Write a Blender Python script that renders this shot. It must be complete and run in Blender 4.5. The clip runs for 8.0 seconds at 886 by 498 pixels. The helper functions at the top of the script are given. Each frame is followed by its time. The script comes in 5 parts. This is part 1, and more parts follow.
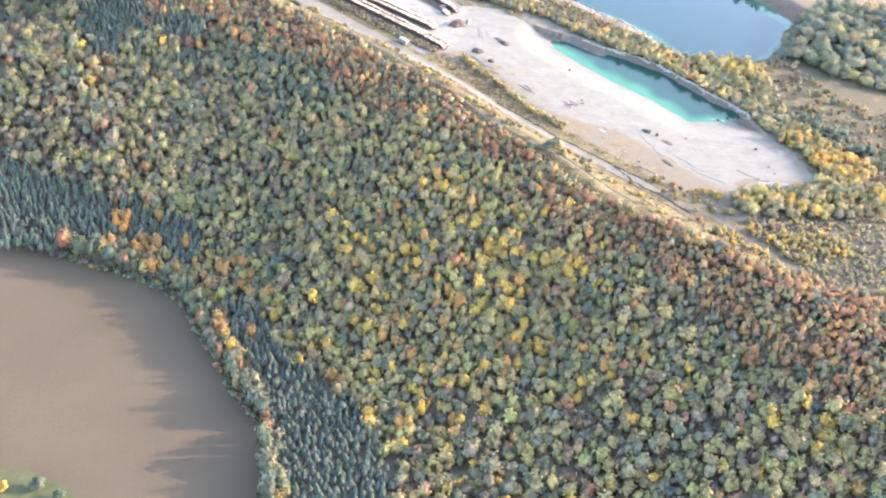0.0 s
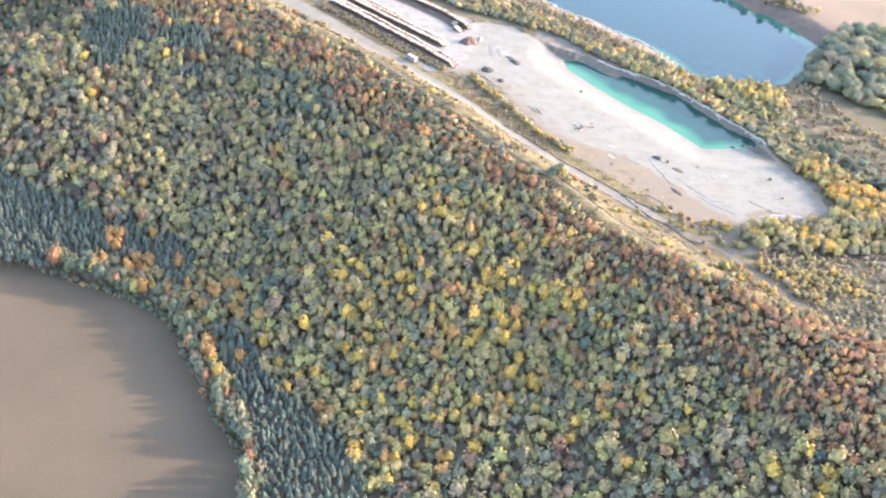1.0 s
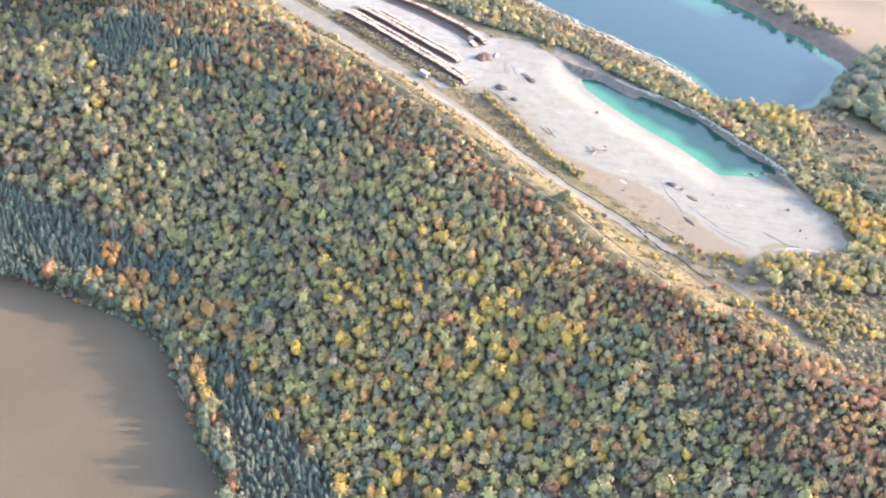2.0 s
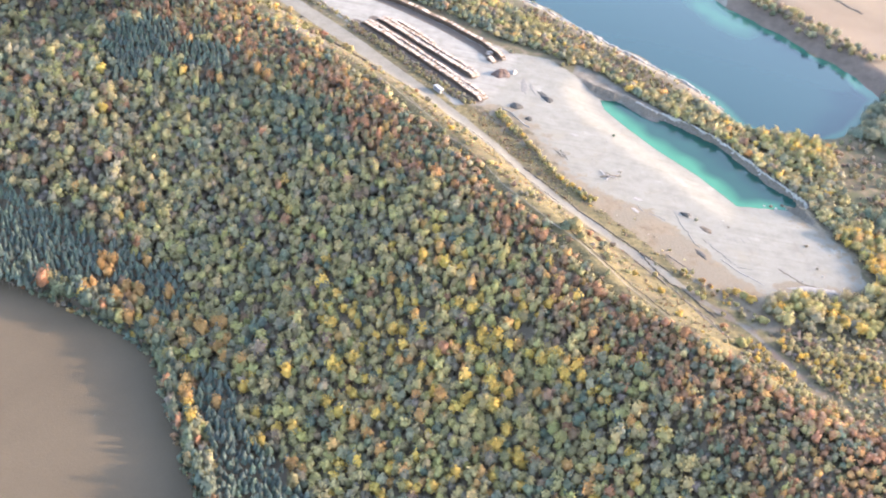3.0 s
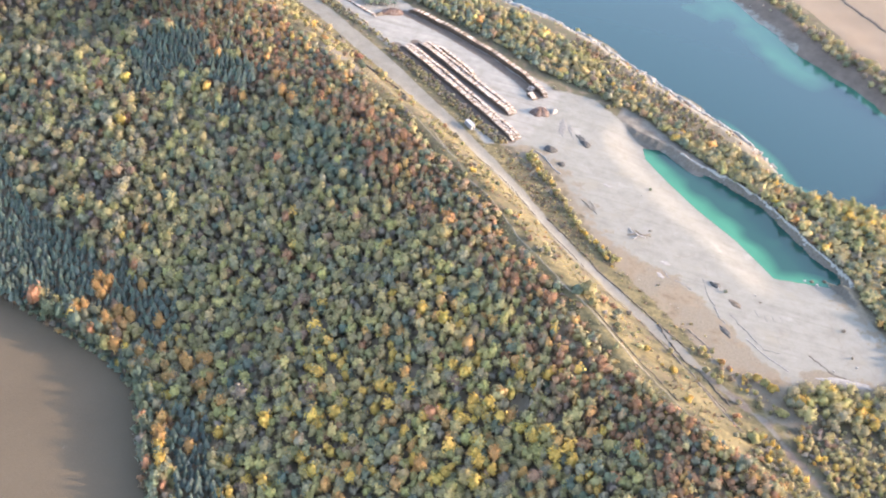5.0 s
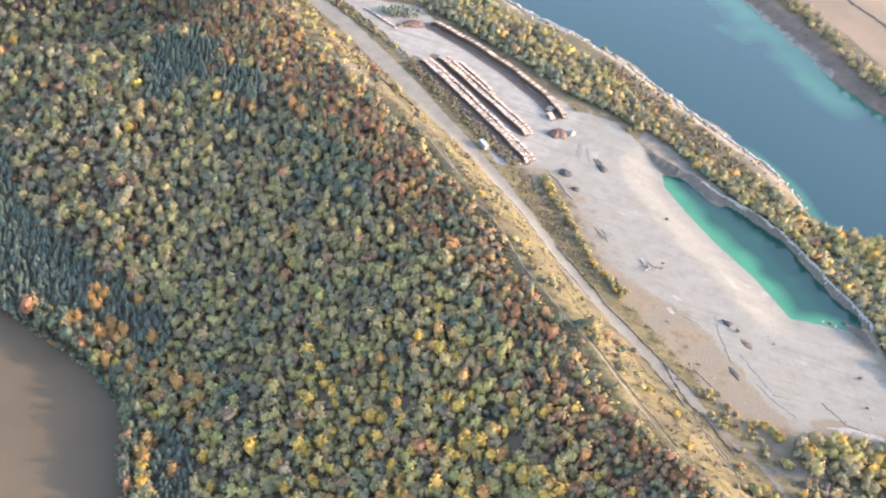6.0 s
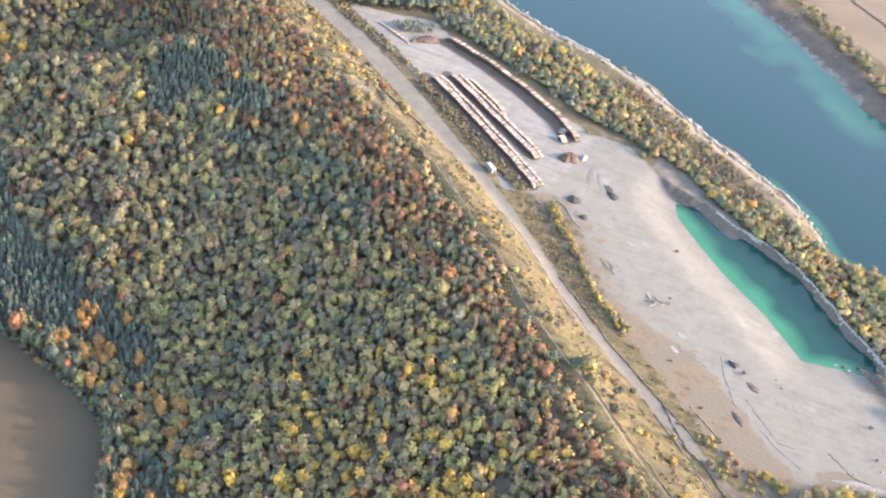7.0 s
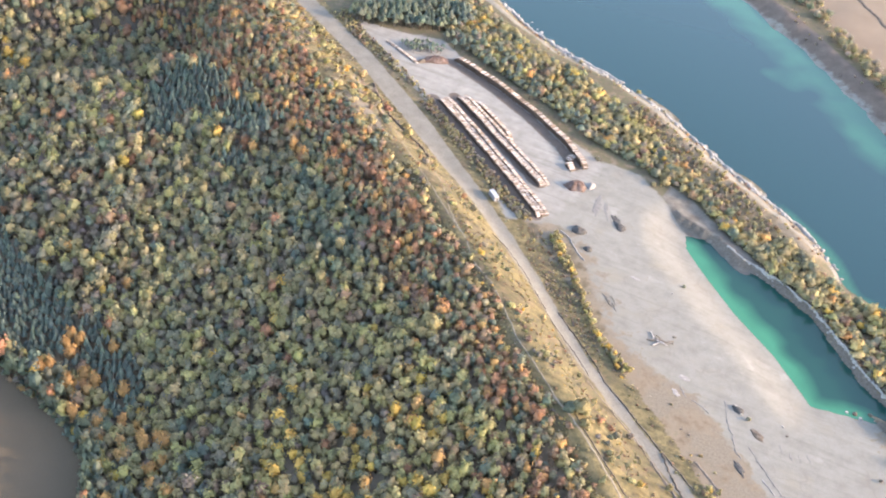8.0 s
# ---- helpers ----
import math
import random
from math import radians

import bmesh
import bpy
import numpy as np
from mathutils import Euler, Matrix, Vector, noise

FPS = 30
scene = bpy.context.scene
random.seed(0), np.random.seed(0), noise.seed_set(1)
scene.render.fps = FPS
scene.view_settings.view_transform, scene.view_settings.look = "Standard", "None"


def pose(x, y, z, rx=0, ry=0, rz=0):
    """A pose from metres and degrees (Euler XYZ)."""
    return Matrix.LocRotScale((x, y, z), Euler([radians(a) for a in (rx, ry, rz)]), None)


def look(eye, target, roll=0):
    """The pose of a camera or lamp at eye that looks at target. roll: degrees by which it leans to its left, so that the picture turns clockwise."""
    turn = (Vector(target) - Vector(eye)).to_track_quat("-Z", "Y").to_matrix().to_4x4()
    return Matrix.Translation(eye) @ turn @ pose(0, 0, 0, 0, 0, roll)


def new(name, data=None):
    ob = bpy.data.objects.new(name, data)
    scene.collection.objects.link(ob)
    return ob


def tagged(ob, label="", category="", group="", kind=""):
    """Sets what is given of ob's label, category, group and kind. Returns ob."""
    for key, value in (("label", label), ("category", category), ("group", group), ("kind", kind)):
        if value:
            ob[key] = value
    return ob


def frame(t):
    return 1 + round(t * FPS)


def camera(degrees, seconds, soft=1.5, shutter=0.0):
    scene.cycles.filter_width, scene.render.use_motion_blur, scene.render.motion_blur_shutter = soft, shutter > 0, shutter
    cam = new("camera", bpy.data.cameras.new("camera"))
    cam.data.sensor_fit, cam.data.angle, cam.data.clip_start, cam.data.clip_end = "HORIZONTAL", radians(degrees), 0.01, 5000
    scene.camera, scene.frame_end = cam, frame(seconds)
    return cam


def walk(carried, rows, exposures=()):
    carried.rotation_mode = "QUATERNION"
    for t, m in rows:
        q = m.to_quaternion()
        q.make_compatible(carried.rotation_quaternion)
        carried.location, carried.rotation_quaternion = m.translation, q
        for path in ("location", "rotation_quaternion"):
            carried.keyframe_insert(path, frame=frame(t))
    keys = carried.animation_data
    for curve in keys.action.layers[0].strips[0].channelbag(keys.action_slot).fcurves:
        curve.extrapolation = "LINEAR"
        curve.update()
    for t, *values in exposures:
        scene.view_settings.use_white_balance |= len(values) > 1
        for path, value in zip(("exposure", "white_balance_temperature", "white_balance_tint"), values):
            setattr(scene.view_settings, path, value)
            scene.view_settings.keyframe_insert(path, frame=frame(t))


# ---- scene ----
cam = camera(42.5, 8.0, soft=2.0)
PATH = [
    (0, (3.459, -6.67, 371.661), (3.49, -5.066, 370.466), 6.6),
    (0.5, (13.022, 6.428, 373.073), (13.024, 8.031, 371.876), 6.7),
    (1, (22.514, 18.656, 373.469), (22.486, 20.258, 372.272), 6.8),
    (1.5, (32.805, 32.553, 374.747), (32.741, 34.151, 373.546), 6.7),
    (3, (59.137, 72.603, 377.752), (58.972, 74.184, 376.538), 7.7),
    (3.5, (67.008, 86.365, 378.2), (66.808, 87.939, 376.983), 8.1),
    (4, (75.42, 100.127, 379.14), (75.183, 101.692, 377.917), 8.4),
    (4.5, (83.729, 115.541, 381.018), (83.453, 117.094, 379.788), 8.8),
    (6, (104.302, 159.867, 383.034), (103.916, 161.384, 381.789), 9.6),
    (6.5, (111.9, 176.362, 383.943), (111.476, 177.865, 382.693), 9.8),
    (7, (115.866, 190.636, 384.196), (115.415, 192.129, 382.944), 9.7),
    (7.5, (120.808, 206.606, 384.608), (120.326, 208.087, 383.353), 9.5),
    (8, (124.868, 222.056, 384.813), (124.357, 223.528, 383.559), 9.3),
]
walk(cam, [(t, look(eye, target, roll)) for t, eye, target, roll in PATH],
     exposures=[(0.0, 3.36, 6960, 20), (4.0, 3.08, 7150, 20), (8.0, 2.87, 7200, 20)])

# ---- light: low autumn sun from the east, hazy sky ----
SUN_AZ, SUN_EL = 13.0, 18.5   # degrees from +x towards +y, degrees up
world = bpy.data.worlds.new("sky")
scene.world = world
world.use_nodes = True
wn = world.node_tree
sky = wn.nodes.new("ShaderNodeTexSky")
sky.sky_type, sky.sun_disc = "NISHITA", False
sky.sun_elevation, sky.sun_rotation = radians(SUN_EL), radians(90 - SUN_AZ)
sky.dust_density, sky.air_density = 1.15, 1.0
wn.links.new(sky.outputs[0], wn.nodes["Background"].inputs[0])
wn.nodes["Background"].inputs[1].default_value = 0.15
sun_data = bpy.data.lights.new("sun", "SUN")
sun_data.energy, sun_data.angle, sun_data.color = 1.45, radians(0.8), (1.0, 0.82, 0.63)
sun = new("sun", sun_data)
sun_way = Vector((math.cos(radians(SUN_EL)) * math.cos(radians(SUN_AZ)), math.cos(radians(SUN_EL)) * math.sin(radians(SUN_AZ)), math.sin(radians(SUN_EL))))
sun.matrix_world = look(sun_way * 900, (0, 0, 0))

rng = np.random.default_rng(7)

# ---- plan: lines and outlines in metres ----
# crest of the wooded ridge: x, y, height, fall per metre on the wooded side
CREST = [(-420, 905, 12, .25), (-250, 835, 12, .29), (-165, 775, 14, .30), (-128, 748, 15, .33), (-60, 703, 16, .37),
         (-19, 668, 16, .39), (8, 643, 16, .40), (39, 610, 15, .41), (73, 580, 14, .42), (104, 550, 10, .44),
         (150, 515, 8, .45), (190, 485, 5, .45), (235, 455, 3, .42), (330, 400, -2, .40), (620, 250, -4, .35)]
FIELD_Z, LAKE_Z, POOL_Z = -66.0, -8.0, -5.0
LAKE = [(-121, 983), (-93, 960), (-54, 935), (-13, 926), (14, 914), (48, 892), (93, 857), (124, 838), (150, 820),
        (168, 796), (180, 777), (200, 773), (234, 777), (247, 790), (264, 823), (277, 852), (262, 880), (250, 893), (170, 963),
        (154, 985), (139, 1002), (109, 1033), (84, 1061), (53, 1087), (35, 1103), (-60, 1190), (-230, 1290), (-330, 1220), (-240, 1080)]
POOL = [(80, 770), (95, 774), (111, 762), (134, 754.5), (158, 741), (178, 719.5), (192, 703), (207, 690.5), (213, 679),
        (193, 675), (172, 671), (163, 681), (148, 697), (122, 718), (101, 739), (84, 758)]
QUARRY = [(15, 730), (34, 712), (51, 685), (65, 663), (84, 642), (96, 634), (112, 632), (132, 612), (150, 597), (168, 580),
          (186, 572), (206, 588), (225, 593), (243, 604), (236, 636), (220, 656), (209, 674), (190, 690), (120, 750), (95, 772), (72, 780), (55, 794),
          (39, 807), (13, 806), (-9, 816), (-35, 834), (-74, 852), (-111, 870), (-129, 882), (-167, 872), (-195, 872),
          (-160, 846), (-120, 815), (-93, 795), (-35, 742), (-13, 719), (5, 724)]
ROAD = [(-420, 1010), (-300, 925), (-234, 873), (-165, 830), (-103, 783), (-62, 749), (-36, 728), (-8, 703), (20, 676), (47, 649), (70, 627),
        (90, 611), (109, 597), (129, 581), (153, 563), (175, 548), (192, 528), (212, 506)]
SLOPE_TRACK = [(-146, 764), (-105, 744), (-69, 720), (-40, 689), (-19, 668), (12, 642), (32, 617), (61, 590), (73, 581), (88, 569), (105, 556), (121, 543), (136, 531), (152, 523)]
SHELF = [(58, 792), (73, 777), (84, 768), (95, 768), (109, 758), (122, 752), (140, 747), (144, 752), (122, 766), (99, 782), (75, 800), (59, 806)]
HOLLOW = [(-450, 735), (-373, 775), (-327, 798), (-284, 800), (-258, 772), (-290, 750), (-330, 735), (-380, 712), (-450, 690)]
VERGE = [(-103, 806), (-66, 779), (-26, 747), (-2, 729), (-6, 722), (-30, 739), (-71, 771), (-107, 799)]
SHORE_ROAD = [(-190, 1020), (-128, 962), (-95, 940), (-50, 919), (-13, 912), (0, 903), (40, 880), (85, 845), (120, 822), (150, 800)]
FIELD_EDGE = [(-520, 600), (-330, 560), (-255, 542), (-216, 528), (-179, 519), (-158, 512), (-142, 502), (-130, 490), (-119, 472), (-95, 435), (-74, 408), (-66, 367), (-62, 300), (-80, 180)]


def seg_dist(px, py, line, closed=False):
    """Distance to a polyline, and where along it (segment index plus fraction), and the side (+: to the left of its run)."""
    best = np.full(px.shape, 1e12)
    at = np.zeros(px.shape)
    side = np.ones(px.shape)
    n = len(line)
    for i in range(n if closed else n - 1):
        ax, ay = line[i][:2]
        bx, by = line[(i + 1) % n][:2]
        dx, dy = bx - ax, by - ay
        f = np.clip(((px - ax) * dx + (py - ay) * dy) / (dx * dx + dy * dy), 0, 1)
        ex, ey = px - ax - f * dx, py - ay - f * dy
        d = ex * ex + ey * ey
        near = d < best
        best = np.where(near, d, best)
        at = np.where(near, i + f, at)
        side = np.where(near, np.sign(dx * (py - ay) - dy * (px - ax)), side)
    return np.sqrt(best), at, side


def poly_dist(px, py, poly):
    """Signed distance to an outline, minus inside."""
    d, _, _ = seg_dist(px, py, poly, True)
    inside = np.zeros(px.shape, bool)
    n = len(poly)
    for i in range(n):
        ax, ay = poly[i]
        bx, by = poly[(i + 1) % n]
        cross = ((ay > py) != (by > py)) & (px < (bx - ax) * (py - ay) / (by - ay + 1e-9) + ax)
        inside ^= cross
    return np.where(inside, -d, d)


def smooth(a, b, v):
    f = np.clip((v - a) / (b - a), 0, 1)
    return f * f * (3 - 2 * f)


GRAD = np.random.default_rng(3).random((64, 64))


def wave(px, py, size, seed=0):
    """Smooth value noise, -1 to 1."""
    u, v = px / size + 17.3 * seed, py / size + 9.1 * seed
    i, j = np.floor(u).astype(int), np.floor(v).astype(int)
    f, g = u - i, v - j
    f, g = f * f * (3 - 2 * f), g * g * (3 - 2 * g)
    a = GRAD[i % 64, j % 64] * (1 - f) + GRAD[(i + 1) % 64, j % 64] * f
    b = GRAD[i % 64, (j + 1) % 64] * (1 - f) + GRAD[(i + 1) % 64, (j + 1) % 64] * f
    return 2 * (a * (1 - g) + b * g) - 1


def crest_at(px, py):
    """Distance down the wooded side of the crest (minus on the quarry's side), and the crest's height and fall there."""
    d, at, side = seg_dist(px, py, CREST)
    k = np.arange(len(CREST))
    return -side * d, np.interp(at, k, [c[2] for c in CREST]), np.interp(at, k, [c[3] for c in CREST])


def height(px, py):
    """Height of the ground."""
    px, py = np.asarray(px, float), np.asarray(py, float)
    d, h, fall = crest_at(px, py)
    h = h + 1.2 * wave(px, py, 31, 1)
    west = h - fall * np.maximum(d, 0) + 1.6 * wave(px, py, 38, 2) * smooth(5, 40, d)
    west = west - 24.0 * smooth(22, -12, poly_dist(px, py, HOLLOW)) - 6.0 * smooth(80, 25, seg_dist(px, py, FIELD_EDGE)[0])
    west = FIELD_Z + 5 * np.logaddexp(0, (west - FIELD_Z) / 5)
    foot = 1 - smooth(2, 36, -d)
    east = h * foot + 0.5 * wave(px, py, 17, 3) * smooth(3, 14, -d) * smooth(60, 25, -d)
    rest = smooth(46, 90, -d)
    q = poly_dist(px, py, QUARRY)
    east = east + smooth(2, 20, q) * rest * (0.8 * wave(px, py, 26, 4) - 0.4) * smooth(900, 300, np.hypot(px - 60, py - 760))
    east = east - smooth(1, 8, q) * 1.3 * smooth(40, 15, poly_dist(px, py, POOL)) * rest
    p = poly_dist(px, py, POOL)
    beach = POOL_Z * smooth(30, 0, p) - 2.5 * smooth(0, -14, p)
    cliff = (POOL_Z + 1.3) * np.clip(1 - (p + 1.0 * wave(px, py, 7, 5) + 0.5 * wave(px, py, 2.6, 7)) / 1.8, 0, 1) - 2.5 * smooth(0, -10, p)
    pool_side = np.where(q < 0, 1.0, 0.0)
    east = east + np.where(p < 40, np.where(pool_side > 0, beach, cliff), 0)
    l = poly_dist(px, py, LAKE)
    bank = LAKE_Z * smooth(22, 1.5, l + 2 * wave(px, py, 9, 6)) - 5 * smooth(1, -25, l)
    east = east + bank
    return np.where(d > 0, west, east)


# ---- materials ----
def material(name, rough=0.85):
    m = bpy.data.materials.new(name)
    m.use_nodes = True
    b = m.node_tree.nodes["Principled BSDF"]
    b.inputs["Roughness"].default_value = rough
    b.inputs["Specular IOR Level"].default_value = 0.25
    return m, m.node_tree.nodes, m.node_tree.links, b


def noise_node(nodes, links, scale, detail=5.0, rough=0.6, coord="Object"):
    tc = nodes.new("ShaderNodeTexCoord")
    n = nodes.new("ShaderNodeTexNoise")
    n.inputs["Scale"].default_value, n.inputs["Detail"].default_value, n.inputs["Roughness"].default_value = scale, detail, rough
    links.new(tc.outputs[coord], n.inputs["Vector"])
    return n.outputs["Fac"]


def ramp(nodes, links, fac, stops):
    r = nodes.new("ShaderNodeValToRGB")
    e = r.color_ramp.elements
    while len(e) < len(stops):
        e.new(0.5)
    for el, (pos, col) in zip(e, stops):
        el.position, el.color = pos, (*col, 1)
    links.new(fac, r.inputs["Fac"])
    return r.outputs["Color"]


def mix(nodes, links, fac, a, b, blend="MIX"):
    m = nodes.new("ShaderNodeMix")
    m.data_type, m.blend_type = "RGBA", blend
    for sock, v in ((m.inputs[0], fac), (m.inputs[6], a), (m.inputs[7], b)):
        if isinstance(v, (float, int)):
            sock.default_value = v
        elif isinstance(v, tuple):
            sock.default_value = (*v, 1)
        else:
            links.new(v, sock)
    return m.outputs[2]


def math_node(nodes, links, op, a, b=0.0):
    m = nodes.new("ShaderNodeMath")
    m.operation = op
    m.use_clamp = op in ("MULTIPLY_ADD",)
    for sock, v in ((m.inputs[0], a), (m.inputs[1], b)):
        if isinstance(v, (float, int)):
            sock.default_value = v
        else:
            links.new(v, sock)
    return m.outputs[0]


def sharpen(nodes, links, fac, lo, hi):
    r = nodes.new("ShaderNodeMapRange")
    r.interpolation_type = "SMOOTHSTEP"
    r.inputs["From Min"].default_value, r.inputs["From Max"].default_value = lo, hi
    links.new(fac, r.inputs["Value"])
    return r.outputs["Result"]


def bump(nodes, links, bsdf, fac, strength, distance):
    b = nodes.new("ShaderNodeBump")
    b.inputs["Strength"].default_value, b.inputs["Distance"].default_value = strength, distance
    links.new(fac, b.inputs["Height"])
    links.new(b.outputs["Normal"], bsdf.inputs["Normal"])


def plain(name, stops, scale, rough=0.85, bump_by=0.3, dist=0.1, fine=None):
    """A speckled matt surface: noise through a colour ramp."""
    m, n, l, b = material(name, rough)
    f = noise_node(n, l, scale)
    col = ramp(n, l, f, stops)
    if fine:
        g = noise_node(n, l, fine, 3)
        col = mix(n, l, 0.35, col, ramp(n, l, g, [(0.3, (0.25, 0.25, 0.25)), (0.7, (1, 1, 1))]), "MULTIPLY")
    l.new(col, b.inputs["Base Color"])
    bump(n, l, b, f, bump_by, dist)
    return m


def foliage(name, from_object=False):
    """Leaves: the tree's own tint, varied from clump to clump, some light shining through."""
    m, n, l, b = material(name, 0.7)
    b.inputs["Specular IOR Level"].default_value = 0.2
    if from_object:
        src = n.new("ShaderNodeObjectInfo").outputs["Color"]
    else:
        a = n.new("ShaderNodeAttribute")
        a.attribute_name = "tint"
        src = a.outputs["Color"]
    geo = n.new("ShaderNodeNewGeometry")
    v = ramp(n, l, geo.outputs["Random Per Island"], [(0.0, (0.78, 0.79, 0.80)), (0.55, (0.98, 0.98, 0.98)), (1.0, (1.26, 1.23, 1.17))])
    way = n.new("ShaderNodeAttribute")
    way.attribute_name = "outward"
    turn = n.new("ShaderNodeVectorTransform")
    turn.vector_type, turn.convert_from, turn.convert_to = "NORMAL", "OBJECT", "WORLD"
    l.new(way.outputs["Vector"], turn.inputs[0])
    l.new(turn.outputs[0], b.inputs["Normal"])
    col = mix(n, l, 1.0, src, v, "MULTIPLY")
    l.new(col, b.inputs["Base Color"])
    tr = n.new("ShaderNodeBsdfTranslucent")
    l.new(col, tr.inputs["Color"])
    l.new(turn.outputs[0], tr.inputs["Normal"])
    sh = n.new("ShaderNodeMixShader")
    sh.inputs[0].default_value = 0.52
    l.new(b.outputs[0], sh.inputs[1])
    l.new(tr.outputs[0], sh.inputs[2])
    l.new(sh.outputs[0], n["Material Output"].inputs["Surface"])
    return m


LEAF = foliage("foliage_wood")
LEAF_OWN = foliage("foliage_tree", True)
BARK = plain("bark", [(0.3, (0.07, 0.055, 0.04)), (0.7, (0.16, 0.13, 0.10))], 1.5, 0.9)


def ground_material():
    m, n, l, b = material("ground_soil_grass_and_limestone", 0.95)

    def mask(name):
        a = n.new("ShaderNodeAttribute")
        a.attribute_name = name
        return a.outputs["Fac"]

    big, mid, fine = noise_node(n, l, 0.02, 4), noise_node(n, l, 0.12, 6, 0.65), noise_node(n, l, 0.9, 5, 0.7)
    # rough grass with bare earth
    grass = ramp(n, l, mid, [(0.34, (0.060, 0.052, 0.036)), (0.44, (0.108, 0.088, 0.058)), (0.52, (0.082, 0.080, 0.044)), (0.58, (0.128, 0.098, 0.064)), (0.66, (0.150, 0.122, 0.084))])
    golden = ramp(n, l, mid, [(0.32, (0.056, 0.050, 0.030)), (0.42, (0.094, 0.084, 0.044)), (0.49, (0.128, 0.108, 0.058)), (0.56, (0.166, 0.138, 0.074)), (0.62, (0.104, 0.092, 0.050)), (0.70, (0.076, 0.064, 0.038))])
    golden = mix(n, l, sharpen(n, l, noise_node(n, l, 0.05, 6, 0.65), 0.47, 0.57), golden, grass)
    tuft = noise_node(n, l, 0.45, 6, 0.7)
    golden = mix(n, l, 0.8, golden, ramp(n, l, tuft, [(0.34, (0.46, 0.45, 0.40)), (0.48, (0.92, 0.90, 0.88)), (0.66, (1.22, 1.16, 1.08))]), "MULTIPLY")
    floor = ramp(n, l, mid, [(0.2, (0.19, 0.155, 0.115)), (0.5, (0.25, 0.205, 0.145)), (0.8, (0.30, 0.235, 0.165))])
    soil = ramp(n, l, big, [(0.3, (0.084, 0.065, 0.043)), (0.7, (0.100, 0.078, 0.052))])
    soil = mix(n, l, 0.35, soil, ramp(n, l, fine, [(0.3, (0.72, 0.72, 0.72)), (0.7, (1, 1, 1))]), "MULTIPLY")
    lime = ramp(n, l, mid, [(0.32, (0.156, 0.149, 0.128)), (0.5, (0.181, 0.175, 0.151)), (0.68, (0.201, 0.195, 0.170))])
    lime = mix(n, l, 0.34, lime, ramp(n, l, fine, [(0.3, (0.75, 0.75, 0.76)), (0.65, (1, 1, 1))]), "MULTIPLY")
    stain = noise_node(n, l, 0.045, 7, 0.62)
    lime = mix(n, l, sharpen(n, l, stain, 0.52, 0.70), lime, (0.175, 0.164, 0.134))
    lime = mix(n, l, sharpen(n, l, stain, 0.40, 0.30), lime, (0.223, 0.217, 0.190))
    # tyre and scraper marks, drawn out along the quarry
    tc = n.new("ShaderNodeTexCoord")
    mp = n.new("ShaderNodeMapping")
    mp.inputs["Rotation"].default_value = (0, 0, radians(42))
    mp.inputs["Scale"].default_value = (0.018, 0.34, 0.1)
    l.new(tc.outputs["Object"], mp.inputs["Vector"])
    drag = n.new("ShaderNodeTexNoise")
    drag.inputs["Scale"].default_value, drag.inputs["Detail"].default_value = 1.0, 6.0
    l.new(mp.outputs[0], drag.inputs["Vector"])
    marks = ramp(n, l, drag.outputs["Fac"], [(0.34, (0.74, 0.73, 0.71)), (0.44, (0.95, 0.95, 0.95)), (0.56, (1, 1, 1)), (0.68, (1.12, 1.12, 1.11))])
    lime = mix(n, l, 0.34, lime, marks, "MULTIPLY")
    crack = n.new("ShaderNodeTexVoronoi")
    crack.feature = "DISTANCE_TO_EDGE"
    crack.inputs["Scale"].default_value = 0.045
    warp = n.new("ShaderNodeVectorMath")
    warp.operation = "MULTIPLY_ADD"
    wn2 = n.new("ShaderNodeTexNoise")
    wn2.inputs["Scale"].default_value, wn2.inputs["Detail"].default_value = 0.08, 5.0
    l.new(tc.outputs["Object"], wn2.inputs["Vector"])
    l.new(wn2.outputs["Color"], warp.inputs[0])
    warp.inputs[1].default_value = (26, 26, 0)
    l.new(tc.outputs["Object"], warp.inputs[2])
    l.new(warp.outputs[0], crack.inputs["Vector"])
    line = math_node(n, l, "MULTIPLY", sharpen(n, l, crack.outputs["Distance"], 0.035, 0.008), sharpen(n, l, stain, 0.46, 0.60))
    lime = mix(n, l, math_node(n, l, "MULTIPLY", line, 0.45), lime, (0.140, 0.125, 0.108))
    yard = ramp(n, l, mid, [(0.32, (0.165, 0.157, 0.138)), (0.5, (0.203, 0.194, 0.172)), (0.68, (0.236, 0.228, 0.202))])
    yard = mix(n, l, 0.6, yard, marks, "MULTIPLY")
    mud = ramp(n, l, mid, [(0.3, (0.085, 0.066, 0.054)), (0.7, (0.135, 0.106, 0.086))])
    clay = ramp(n, l, mid, [(0.30, (0.100, 0.076, 0.050)), (0.44, (0.146, 0.114, 0.078)), (0.56, (0.170, 0.138, 0.100)), (0.68, (0.128, 0.110, 0.072))])
    clay = mix(n, l, sharpen(n, l, stain, 0.44, 0.58), clay, ramp(n, l, fine, [(0.3, (0.118, 0.096, 0.068)), (0.7, (0.178, 0.156, 0.122))]))
    gravel = ramp(n, l, fine, [(0.25, (0.126, 0.118, 0.100)), (0.6, (0.177, 0.168, 0.143)), (0.8, (0.217, 0.207, 0.179))])
    gravel = mix(n, l, 0.8, gravel, ramp(n, l, mid, [(0.3, (0.74, 0.72, 0.68)), (0.6, (1, 1, 1))]), "MULTIPLY")
    stubble = ramp(n, l, big, [(0.3, (0.146, 0.112, 0.080)), (0.7, (0.178, 0.138, 0.100))])
